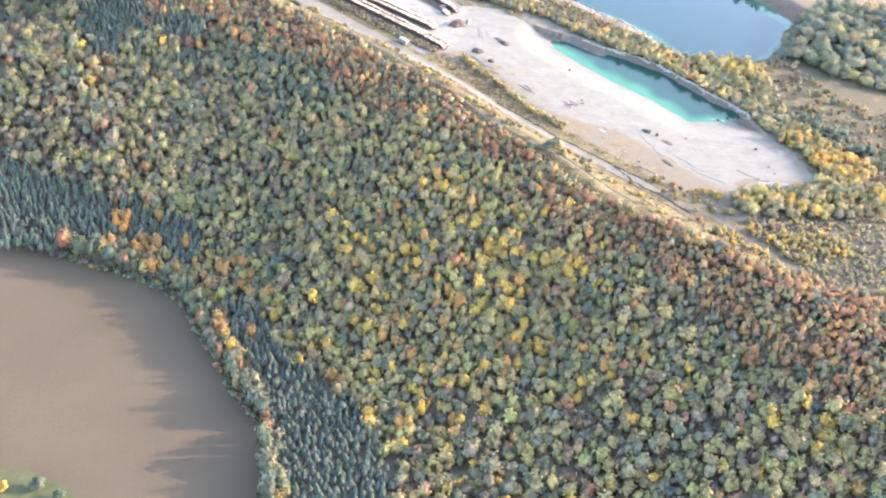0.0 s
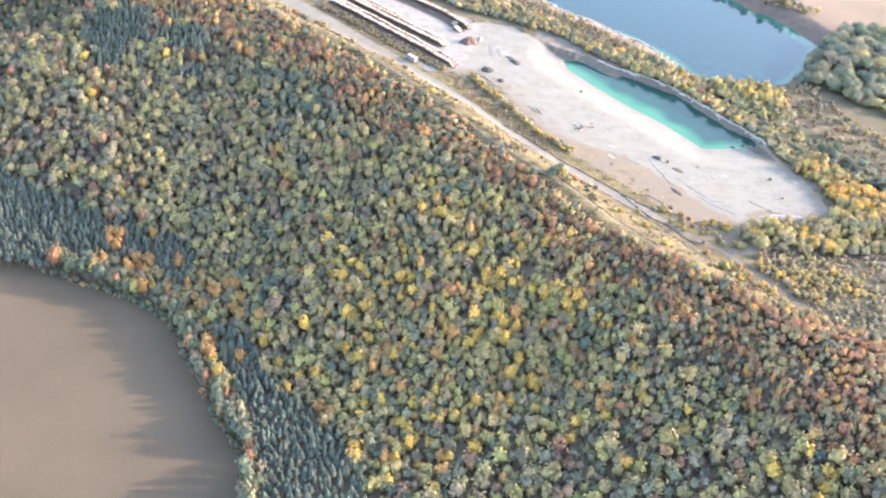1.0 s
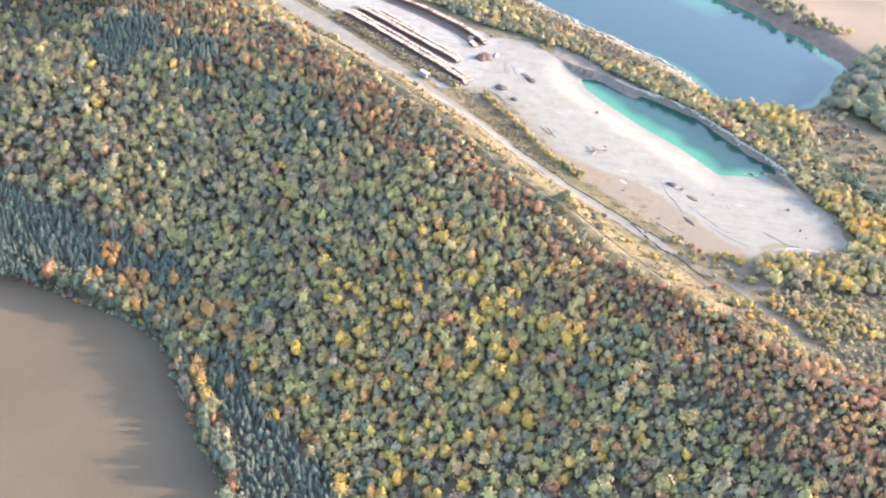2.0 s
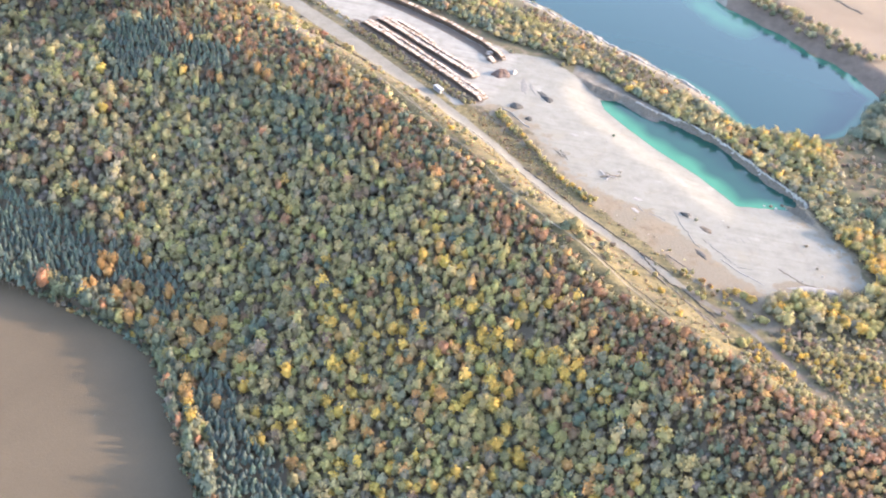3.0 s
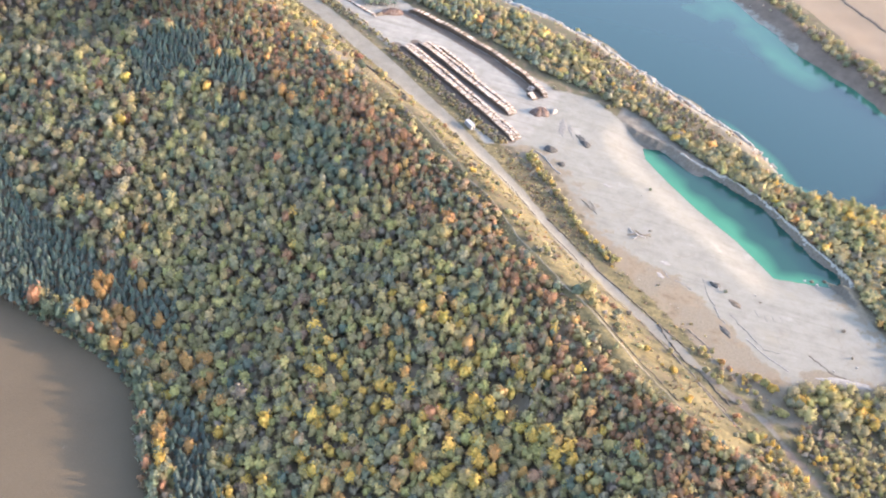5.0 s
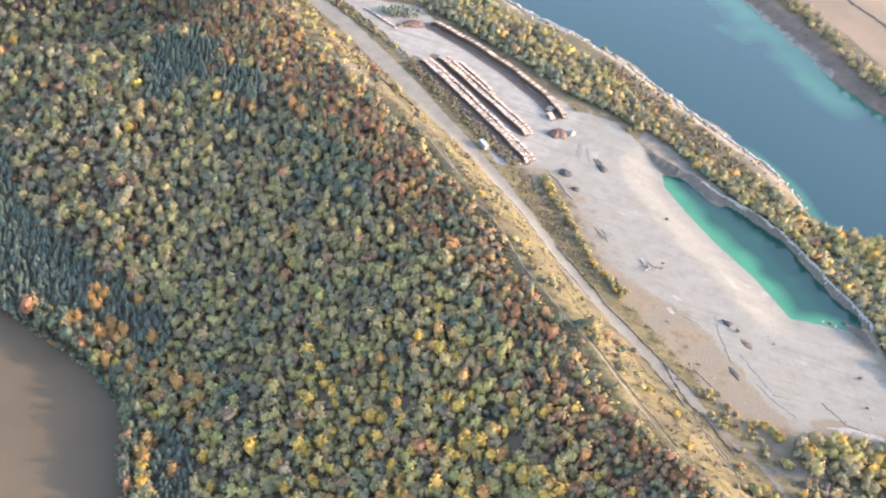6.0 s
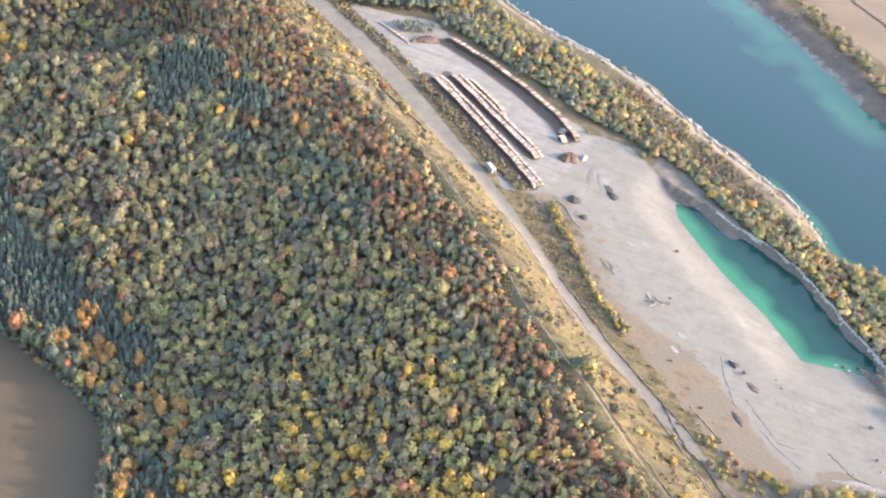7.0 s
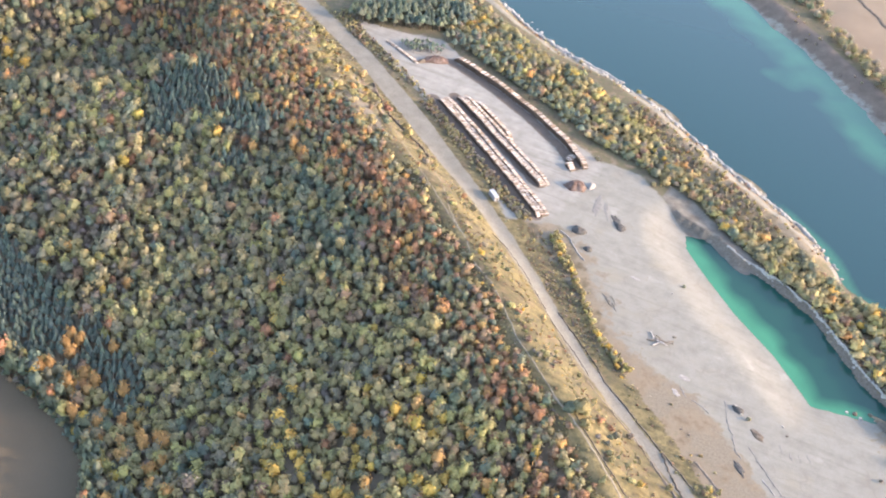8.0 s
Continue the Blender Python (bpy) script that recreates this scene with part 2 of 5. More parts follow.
    meadow = ramp(n, l, mid, [(0.3, (0.052, 0.058, 0.028)), (0.7, (0.088, 0.094, 0.046))])
    streak = ramp(n, l, drag.outputs["Fac"], [(0.36, (0.58, 0.56, 0.50)), (0.47, (0.92, 0.92, 0.88)), (0.56, (1.05, 1.03, 1.0)), (0.66, (1.28, 1.20, 1.08))])
    golden = mix(n, l, 0.85, golden, streak, "MULTIPLY")
    # grey-brown rock shelf; the trees' shade over it is put into this colour
    shelf = ramp(n, l, mid, [(0.34, (0.082, 0.074, 0.062)), (0.5, (0.118, 0.107, 0.090)), (0.66, (0.160, 0.147, 0.126))])
    edge = math_node(n, l, "SUBTRACT", mid, 0.5)

    def laid(col, over, name, wobble=1.0):
        f = math_node(n, l, "ADD", mask(name), math_node(n, l, "MULTIPLY", edge, wobble))
        return mix(n, l, sharpen(n, l, f, 0.35, 0.65), col, over)

    col = laid(grass, golden, "golden", 1.2)
    col = laid(col, floor, "woodland", 0.6)
    col = laid(col, soil, "ploughed", 0.15)
    col = laid(col, meadow, "meadow", 0.4)
    col = laid(col, stubble, "stubble", 0.1)
    col = laid(col, mud, "mud", 0.4)
    col = laid(col, lime, "limestone", 1.1)
    col = laid(col, clay, "clay", 2.2)
    col = laid(col, shelf, "shelf", 0.8)
    col = laid(col, yard, "yard", 0.6)
    col = laid(col, gravel, "track", 0.8)
    col = laid(col, mix(n, l, 0.6, mud, ramp(n, l, fine, [(0.3, (0.55, 0.52, 0.50)), (0.65, (1, 1, 1))]), "MULTIPLY"), "mud_and_shade", 1.2)
    # bare rock where the ground is steep
    geo = n.new("ShaderNodeNewGeometry")
    sep = n.new("ShaderNodeSeparateXYZ")
    l.new(geo.outputs["True Normal"], sep.inputs[0])
    rock = ramp(n, l, fine, [(0.25, (0.072, 0.062, 0.050)), (0.6, (0.128, 0.112, 0.092)), (0.8, (0.200, 0.182, 0.156))])
    col = mix(n, l, sharpen(n, l, math_node(n, l, "ADD", sep.outputs["Z"], math_node(n, l, "MULTIPLY", edge, 0.15)), 0.80, 0.66), col, rock)
    l.new(col, b.inputs["Base Color"])
    bump(n, l, b, fine, 0.5, 0.35)
    return m


def water_material(name, deep, shallow):
    m, n, l, b = material(name, 0.09)
    b.inputs["IOR"].default_value = 1.33
    b.inputs["Specular IOR Level"].default_value = 0.5
    a = n.new("ShaderNodeAttribute")
    a.attribute_name = "depth"
    f = math_node(n, l, "ADD", a.outputs["Fac"], math_node(n, l, "MULTIPLY", math_node(n, l, "SUBTRACT", noise_node(n, l, 0.035, 4), 0.5), 0.5))
    l.new(ramp(n, l, f, [(0.0, shallow), (0.35, tuple(0.5 * (s + d) for s, d in zip(shallow, deep))), (0.8, deep)]), b.inputs["Base Color"])
    bump(n, l, b, noise_node(n, l, 0.6, 3), 0.05, 0.1)
    return m


GROUND = ground_material()
LAKE_WATER = water_material("lake_water", (0.010, 0.038, 0.043), (0.022, 0.096, 0.068))
POOL_WATER = water_material("pool_water", (0.008, 0.046, 0.038), (0.028, 0.150, 0.086))
ROCK = plain("pale_rock", [(0.3, (0.198, 0.186, 0.162)), (0.5, (0.300, 0.288, 0.258)), (0.75, (0.396, 0.378, 0.348))], 0.5, 0.9, 0.6, 0.4, 2.0)
LOG_PALE, _n, _l, _b = material("weathered_log", 0.85)
_g = noise_node(_n, _l, 1.2, 4)
_i = _n.new("ShaderNodeNewGeometry").outputs["Random Per Island"]
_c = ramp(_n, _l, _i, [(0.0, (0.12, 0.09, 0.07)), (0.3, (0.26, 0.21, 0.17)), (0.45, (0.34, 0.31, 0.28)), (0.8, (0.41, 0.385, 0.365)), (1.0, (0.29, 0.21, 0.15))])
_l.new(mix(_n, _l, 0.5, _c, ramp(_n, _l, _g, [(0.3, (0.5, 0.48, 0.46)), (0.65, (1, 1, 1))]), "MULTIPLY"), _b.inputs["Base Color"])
# brown bark, darkened to stand in for shade down the stacks' flanks
LOG_SHADED = plain("shaded_log", [(0.3, (0.075, 0.055, 0.042)), (0.55, (0.130, 0.100, 0.080)), (0.8, (0.200, 0.165, 0.140))], 0.9, 0.9, 0.4, 0.1, 2.5)
SOIL = plain("trodden_soil", [(0.3, (0.120, 0.098, 0.078)), (0.7, (0.205, 0.172, 0.140))], 0.4, 0.95, 0.4, 0.2, 1.5)
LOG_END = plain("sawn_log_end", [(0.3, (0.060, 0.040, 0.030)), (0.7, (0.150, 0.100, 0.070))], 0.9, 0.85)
DARK_HEAP = plain("dark_gravel", [(0.3, (0.040, 0.039, 0.037)), (0.7, (0.096, 0.092, 0.086))], 0.6, 0.95, 0.6, 0.3, 2.0)
RED_EARTH = plain("reddish_earth", [(0.3, (0.060, 0.040, 0.034)), (0.5, (0.120, 0.080, 0.066)), (0.8, (0.215, 0.176, 0.156))], 0.35, 0.95, 0.6, 0.3, 1.5)
EARTH = plain("dark_earth", [(0.3, (0.07, 0.055, 0.042)), (0.7, (0.16, 0.13, 0.10))], 0.4, 0.95, 0.6, 0.3, 1.5)
SAND = plain("pale_sand", [(0.3, (0.190, 0.160, 0.115)), (0.7, (0.280, 0.240, 0.180))], 0.4, 0.95, 0.3, 0.1, 1.5)
PALE_EARTH = plain("pale_rubble", [(0.3, (0.190, 0.178, 0.162)), (0.7, (0.300, 0.284, 0.262))], 0.5, 0.95, 0.6, 0.3, 1.8)
SHEET = plain("painted_steel", [(0.3, (0.245, 0.245, 0.250)), (0.7, (0.310, 0.310, 0.315))], 0.7, 0.5, 0.1, 0.02)
DARK_STEEL = plain("dark_steel", [(0.3, (0.04, 0.04, 0.045)), (0.7, (0.09, 0.09, 0.09))], 2.0, 0.5, 0.1, 0.02)
TIMBER = plain("grey_timber", [(0.3, (0.096, 0.078, 0.060)), (0.7, (0.204, 0.174, 0.144))], 0.6, 0.9, 0.3, 0.05)


# ---- mesh building ----
def quads_mesh(name, verts, quads, mats, index=None, tint=None, shade=False, outward=None):
    """A mesh from arrays of vertices and four-cornered faces."""
    me = bpy.data.meshes.new(name)
    me.vertices.add(len(verts))
    me.vertices.foreach_set("co", np.asarray(verts, np.float32).ravel())
    me.loops.add(len(quads) * 4)
    me.loops.foreach_set("vertex_index", np.asarray(quads, np.int32).ravel())
    me.polygons.add(len(quads))
    me.polygons.foreach_set("loop_start", np.arange(0, len(quads) * 4, 4, dtype=np.int32))
    if index is not None:
        me.polygons.foreach_set("material_index", np.asarray(index, np.int32))
    for m in mats:
        me.materials.append(m)
    if tint is not None:
        at = me.attributes.new("tint", "FLOAT_COLOR", "FACE")
        at.data.foreach_set("color", np.asarray(tint, np.float32).ravel())
    if outward is not None:
        at = me.attributes.new("outward", "FLOAT_VECTOR", "FACE")
        at.data.foreach_set("vector", np.asarray(outward, np.float32).ravel())
    me.update(calc_edges=True)
    me.polygons.foreach_set("use_smooth", np.full(len(quads), shade))
    return me


def part(name, bm, mat, parent=None, label="", smooth_faces=False):
    me = bpy.data.meshes.new(name)
    bm.normal_update()
    bm.to_mesh(me)
    bm.free()
    for f in me.polygons:
        f.use_smooth = smooth_faces
    for m in (mat if isinstance(mat, (list, tuple)) else [mat]):
        me.materials.append(m)
    ob = new(name, me)
    ob.parent = parent
    if label:
        tagged(ob, label)
    return ob


def thing(name, place, turn, label, category, group="", kind=""):
    ob = new(name)
    ob.matrix_basis = pose(*place, 0, 0, turn)
    ob.empty_display_size = 0.5
    return tagged(ob, label, category, group, kind)


# ---- ground: one sheet out to the horizon ----
def stretched(a, b, step, fine_a, fine_b):
    core = np.concatenate([np.arange(a, fine_a, step), np.arange(fine_a, fine_b, step / 2), np.arange(fine_b, b + step / 2, step)])
    out = np.cumsum(step * 1.16 ** np.arange(1, 48))
    out = out[out < 7000]
    return np.concatenate([a - out[::-1], core, b + out])


gx, gy = stretched(-420, 400, 3.4, -160, 250), stretched(300, 1180, 3.4, 530, 850)
GX, GY = np.meshgrid(gx, gy)
fx, fy = GX.ravel(), GY.ravel()
GZ = height(fx, fy)
nx, ny = len(gx), len(gy)
i0 = (np.arange(ny - 1)[:, None] * nx + np.arange(nx - 1)[None, :]).ravel()
ground_mesh = quads_mesh("ground", np.stack([fx, fy, GZ], 1), np.stack([i0, i0 + 1, i0 + nx + 1, i0 + nx], 1), [GROUND], shade=True)


def ground_z(x, y):
    """Height of the ground sheet itself at one spot."""
    i, j = int(np.searchsorted(gx, x)) - 1, int(np.searchsorted(gy, y)) - 1
    f, g = (x - gx[i]) / (gx[i + 1] - gx[i]), (y - gy[j]) / (gy[j + 1] - gy[j])
    a, b = j * nx + i, (j + 1) * nx + i
    return float((GZ[a] * (1 - f) + GZ[a + 1] * f) * (1 - g) + (GZ[b] * (1 - f) + GZ[b + 1] * f) * g)


def add_mask(me, name, values):
    at = me.attributes.new(name, "FLOAT", "POINT")
    at.data.foreach_set("value", np.clip(values, 0, 1).astype(np.float32))


cd, ch, ck = crest_at(fx, fy)
field_d, _, field_side = seg_dist(fx, fy, FIELD_EDGE)
in_field = np.where(field_side > 0, -field_d, field_d)   # plus: out on the field
quarry_d = poly_dist(fx, fy, QUARRY)
lake_d, pool_d = poly_dist(fx, fy, LAKE), poly_dist(fx, fy, POOL)
road_d, road_at, _ = seg_dist(fx, fy, ROAD)
road_half = np.interp(road_at, [0, 4, 6, 8, 12, 14, 17], [6.5, 7, 5.2, 4.2, 3.0, 2.0, 0.5]) + 1.3 * wave(fx, fy, 6, 33) * smooth(40, 110, fx)
track_d, _, _ = seg_dist(fx, fy, SLOPE_TRACK)
shore_d, _, _ = seg_dist(fx, fy, SHORE_ROAD)
corner_d = np.hypot((fx + 185) / 1.4, fy - 335)
add_mask(ground_mesh, "golden", smooth(-60, -45, cd) * smooth(14, 5, cd) * smooth(240, 150, fx))
add_mask(ground_mesh, "woodland", smooth(5, 15, cd) * smooth(300, 320, fy + 0.1 * fx))
add_mask(ground_mesh, "ploughed", 0.5 + (in_field + 4) / 6)
add_mask(ground_mesh, "meadow", np.maximum(smooth(34, 26, corner_d), 0.55 * smooth(12, 6, np.hypot(fx - 246, (fy - 690) * 0.5))))
far_line = (fy - 1123) + (fx - 59) * 0.83
add_mask(ground_mesh, "stubble", np.maximum.reduce([smooth(-2, 2, far_line - np.interp(fx, [60, 120, 174, 225, 260], [16, 13, 7, -20, -34])) * smooth(26, 32, lake_d), smooth(300, 330, fx - 0.3 * (fy - 800)) * smooth(780, 820, fy), smooth(2, -3, poly_dist(fx, fy, [(262, 925), (281, 889), (293, 870), (304, 871), (322, 896), (338, 925)]))]))
clay_d = poly_dist(fx, fy, [(70, 650), (88, 646), (112, 640), (137, 622), (156, 600), (178, 582), (198, 562), (185, 545), (156, 574), (120, 610), (94, 630), (72, 648)])
add_mask(ground_mesh, "clay", 0.62 * smooth(17, 7, shore_d) * (fx > 20) + 0.8 * smooth(7, 2, seg_dist(fx, fy, [(-149, 796), (-128, 777), (-114, 762)])[0]) + 0.9 * smooth(9, 4, np.abs((fx + 118) * 0.7 + (fy - 745) * 0.71)) * smooth(30, 18, np.hypot(fx + 122, fy - 750)) + 0.74 * smooth(10, -10, clay_d) + 0.62 * smooth(6, 2, np.hypot(fx - 129, (fy - 622) * 0.6)) + 0.66 * smooth(9, 3, np.hypot((fx - 199) * 0.7, fy - 591)) + 0.55 * smooth(26, 8, np.abs(quarry_d - 6)) * (cd < -50) * (fy < 730) * (fx < 240))
verge_off = smooth(-2, 2, poly_dist(fx, fy, VERGE))
add_mask(ground_mesh, "limestone", verge_off * np.maximum(0.5 - quarry_d / 8, 0.6 * smooth(9, 2, np.abs(lake_d - 4)) * (fx < 170), 1.0 * smooth(26, 17, lake_d) * smooth(25, 0, fx) * (fy < 990)))
add_mask(ground_mesh, "shelf", smooth(3, -3, poly_dist(fx, fy, SHELF)))
# brown litter doubling as the log stacks' painted shadow bands; mud at road's end
litter_shade_d = np.minimum.reduce([seg_dist(fx, fy, q)[0] for q in ([(-103, 810), (-64, 781), (-24, 749), (0, 730)], [(-92, 820), (-53, 792), (-10, 760)], [(-112, 858), (-77, 844), (-42, 825), (-14, 806), (3, 790)])])
add_mask(ground_mesh, "mud_and_shade", 0.72 * smooth(6.5, 2.5, litter_shade_d) + 0.5 * smooth(6, 2, road_d) * smooth(112, 150, fx))
add_mask(ground_mesh, "mud", smooth(2, 5, lake_d) * smooth(26, 19, lake_d) * smooth(-8, 10, (fy - 1000) + 0.85 * (fx - 100)))
add_mask(ground_mesh, "yard", verge_off * smooth(22, -22, (fx - 16) - (fy - 790) * 0.15) * smooth(3, -5, quarry_d))
add_mask(ground_mesh, "track", np.maximum.reduce([0.5 + (road_half - road_d) / 3, 0.5 + (3.2 - shore_d) / 3]))
ground = tagged(new("ground", ground_mesh), "autumn ground of ploughed field, woodland slope, dry grass and pale limestone quarry floor", "ground", kind="structure")


def water(name, poly, z, mat, label, depth_scale, step):
    """A level water sheet, running a little under its banks."""
    xs, ys = [p[0] for p in poly], [p[1] for p in poly]
    ux, uy = np.arange(min(xs) - 14, max(xs) + 15, step), np.arange(min(ys) - 14, max(ys) + 15, step)
    UX, UY = np.meshgrid(ux, uy)
    px, py = UX.ravel(), UY.ravel()
    d = poly_dist(px, py, poly)
    a = (np.arange(len(uy) - 1)[:, None] * len(ux) + np.arange(len(ux) - 1)[None, :]).ravel()
    q = np.stack([a, a + 1, a + len(ux) + 1, a + len(ux)], 1)
    q = q[(d[q] < 9).any(1)]
    used = np.unique(q)
    back = np.zeros(len(px), int)
    back[used] = np.arange(len(used))
    me = quads_mesh(name, np.stack([px, py, np.full(len(px), z)], 1)[used], back[q], [mat], shade=True)
    add_mask(me, "depth", depth_scale(px, py, d)[used])
    return tagged(new(name, me), label, "water", kind="structure")


def pool_depth(px, py, d):
    beach, _, _ = seg_dist(px, py, [(84, 758), (101, 739), (122, 718), (148, 697), (163, 681), (172, 671), (193, 675)])
    return smooth(1, 19, beach + 4 * wave(px, py, 12, 14))


def lake_depth(px, py, d):
    far, at, _ = seg_dist(px, py, [(35, 1103), (84, 1061), (109, 1033), (139, 1002), (170, 963)])
    shelf = smooth(8, 52, far + 15 * wave(px, py, 33, 8) + 6 * wave(px, py, 12, 15))
    near = np.maximum(smooth(-1, 7, -d + 2.5 * wave(px, py, 20, 9)), smooth(140, 110, px))
    return np.minimum(shelf, near)


water("water_lake", LAKE, LAKE_Z, LAKE_WATER, "still blue-green quarry lake with pale turquoise shallows", lake_depth, 3.0)
water("water_pool", POOL, POOL_Z, POOL_WATER, "bright turquoise pool on the white quarry floor", pool_depth, 2.0)


# ---- trees ----
def box_quads(at, size):
    """Six faces of a box, used for crown hearts; verts and faces."""
    s = np.array([[-1, -1, -1], [1, -1, -1], [1, 1, -1], [-1, 1, -1], [-1, -1, 1], [1, -1, 1], [1, 1, 1], [-1, 1, 1]], float)
    v = s * np.asarray(size) * 0.6 + np.asarray(at)
    q = np.array([[0, 3, 2, 1], [4, 5, 6, 7], [0, 1, 5, 4], [1, 2, 6, 5], [2, 3, 7, 6], [3, 0, 4, 7]])
    return v, q


def tube(points, radii, sides=5):
    """A tapered limb along points."""
    pts = np.asarray(points, float)
    ang = np.arange(sides) * 2 * math.pi / sides
    v, q = [], []
    for i, (p, r) in enumerate(zip(pts, radii)):
        way = pts[min(i + 1, len(pts) - 1)] - pts[max(i - 1, 0)]
        way = way / np.linalg.norm(way)
        a = np.cross(way, [0.3, 0.9, 0.2])
        a /= np.linalg.norm(a)
        b = np.cross(way, a)
        v.append(p + r * (np.cos(ang)[:, None] * a + np.sin(ang)[:, None] * b))
        if i:
            k = np.arange(sides)
            q.append(np.stack([(i - 1) * sides + k, (i - 1) * sides + (k + 1) % sides, i * sides + (k + 1) % sides, i * sides + k], 1))
    return np.concatenate(v), np.concatenate(q)


def leaf_quads(r, at, normal, size):
    """Small bent leaf clumps facing outwards."""
    n = len(at)
    nrm = normal + r.normal(0, 0.33, (n, 3))
    nrm /= np.linalg.norm(nrm, axis=1, keepdims=True)
    a = np.cross(nrm, r.normal(0, 1, (n, 3)))
    a /= np.linalg.norm(a, axis=1, keepdims=True)
    b = np.cross(nrm, a)
    s = size * r.uniform(0.7, 1.3, (n, 1))
    t = s * r.uniform(0.7, 1.2, (n, 1))
    v = np.stack([at - s * a - 0.35 * s * nrm, at - t * b, at + s * a - 0.35 * s * nrm, at + t * b], 1).reshape(-1, 3)
    return v, np.arange(4 * n).reshape(n, 4), 0, unit(0.75 * normal + 0.25 * nrm)


def unit(a):
    return a / np.maximum(np.linalg.norm(a, axis=1, keepdims=True), 1e-6)


def joined(pieces):
    """Pieces (verts, quads, material index, and the way each face looks) joined."""
    v, q, m, w, base = [], [], [], [], 0
    for pv, pq, pm, *pw in pieces:
        v.append(pv), q.append(pq + base), m.append(np.full(len(pq), pm))
        w.append(pw[0] if pw else unit(pv[pq].mean(1) - pv.mean(0)))
        base += len(pv)
    return np.concatenate(v), np.concatenate(q), np.concatenate(m), np.concatenate(w)


def lobed(r, lobes):
    """A crown's outline made of lobes: a function from ways outward to distances and to the lobes' own ways."""
    k = np.arange(lobes)
    z = 0.95 - 1.25 * (k + 0.5) / lobes
    ang = k * 2.4 + r.uniform(-0.4, 0.4, lobes)
    flat = np.sqrt(1 - z * z)
    cent = np.stack([flat * np.cos(ang), flat * np.sin(ang), z], 1) * r.uniform(0.44, 0.70, (lobes, 1))
    rad = r.uniform(0.34, 0.50, lobes)

    def reach(way):
        b = way @ cent.T
        disc = b * b - ((cent ** 2).sum(1) - rad ** 2)
        t = np.where(disc > 0, b + np.sqrt(np.maximum(disc, 0)), 0.0)
        best = t.argmax(1)
        far = np.maximum(t.max(1), 0.58)
        own = np.where((t.max(1) > 0.58)[:, None], unit(way * far[:, None] - cent[best]), way)
        return far, own
    return reach, cent


def skirt(way):
    """Ways below the middle drawn out, so that a crown keeps its width downwards."""
    flat = np.linalg.norm(way[:, :2], axis=1, keepdims=True)
    low = way * np.array([1, 1, 0]) / np.maximum(flat, 1e-6) * np.clip(flat, 0.9, 1.0) + way * np.array([0, 0, 1.15])
    return np.where(way[:, 2:] < 0, low, way)


def twig_quads(r, at, way, size):
    """Thin bare twigs pointing outwards."""
    n = len(at)
    w = unit(way + np.array([0, 0, 0.5]) + r.normal(0, 0.3, (n, 3)))
    a = np.cross(w, r.normal(0, 1, (n, 3)))
    a /= np.linalg.norm(a, axis=1, keepdims=True)
    s = size * r.uniform(0.7, 1.4, (n, 1))
    v = np.stack([at - s * w, at - 0.16 * s * a, at + s * w, at + 0.16 * s * a], 1).reshape(-1, 3)
    return v, np.arange(4 * n).reshape(n, 4), 0, way


def broadleaf(seed, lobes=8, leaves=70, foot=1.5, rise=1.08, bare=False, parts=False, leaf=0.19, ruffled=0.24, ragged=1.22):
    """A broadleaf tree of crown radius 1, its foot at z = 0: trunk, limbs, and a lobed crown set with leaf clumps."""
    r = np.random.default_rng(seed)
    mid = foot + 0.75 * rise
    reach, cent = lobed(r, lobes)
    lift = np.array([0, 0, mid])
    tall = np.array([1, 1, rise])
    wood = [(*tube([(0, 0, -0.5), (0.03, 0, mid - 0.6), (0.02, 0, mid + 0.4)], [0.13, 0.09, 0.02], 6 if parts else 4), 1)]
    if parts or bare:
        for c in cent:
            wood.append((*tube([(0, 0, mid - 0.8 + 0.4 * r.random()), c * 0.5 * tall + lift, c * 1.25 * tall + lift], [0.05, 0.03, 0.012], 3), 1))
    # leafy heart of the crown
    sides, th = 8, np.array([0.14, 0.66, 1.18, 1.75, 2.5])
    ang = np.arange(sides) * 2 * math.pi / sides
    way = np.stack([np.outer(np.sin(th), np.cos(ang)), np.outer(np.sin(th), np.sin(ang)), np.outer(np.cos(th), np.ones(sides))], 2).reshape(-1, 3)
    far, _ = reach(way)
    hv = skirt(way) * (far * (0.76 if not bare else 0.70))[:, None] * tall + lift
    i, j = np.meshgrid(np.arange(len(th) - 1), np.arange(sides), indexing="ij")
    hq = np.stack([i * sides + j, (i + 1) * sides + j, (i + 1) * sides + (j + 1) % sides, i * sides + (j + 1) % sides], 2).reshape(-1, 4)
    leafy = [(hv, hq, 0, unit(way[hq].mean(1) + r.normal(0, 0.10, (len(hq), 3))))]
    # leaf clumps all over it
    z = 1.0 - 1.5 * r.random(leaves) ** 1.15
    a = r.uniform(0, 2 * math.pi, leaves)
    f = np.sqrt(1 - z * z)
    way = np.stack([f * np.cos(a), f * np.sin(a), z], 1)
    far, own = reach(way)
    at = skirt(way) * (far * r.uniform(0.78, ragged, leaves))[:, None] * tall + lift
    out = unit(0.4 * own + 0.6 * way + np.array([0, 0, 0.15]) + r.normal(0, ruffled, (leaves, 3)))
    if bare:
        leafy.append(twig_quads(r, at, out, 0.30))
    else:
        v, q, m, w = leaf_quads(r, at, out, leaf)
        leafy.append((v, q, m, unit(0.85 * out + 0.25 * w)))
    return wood, leafy


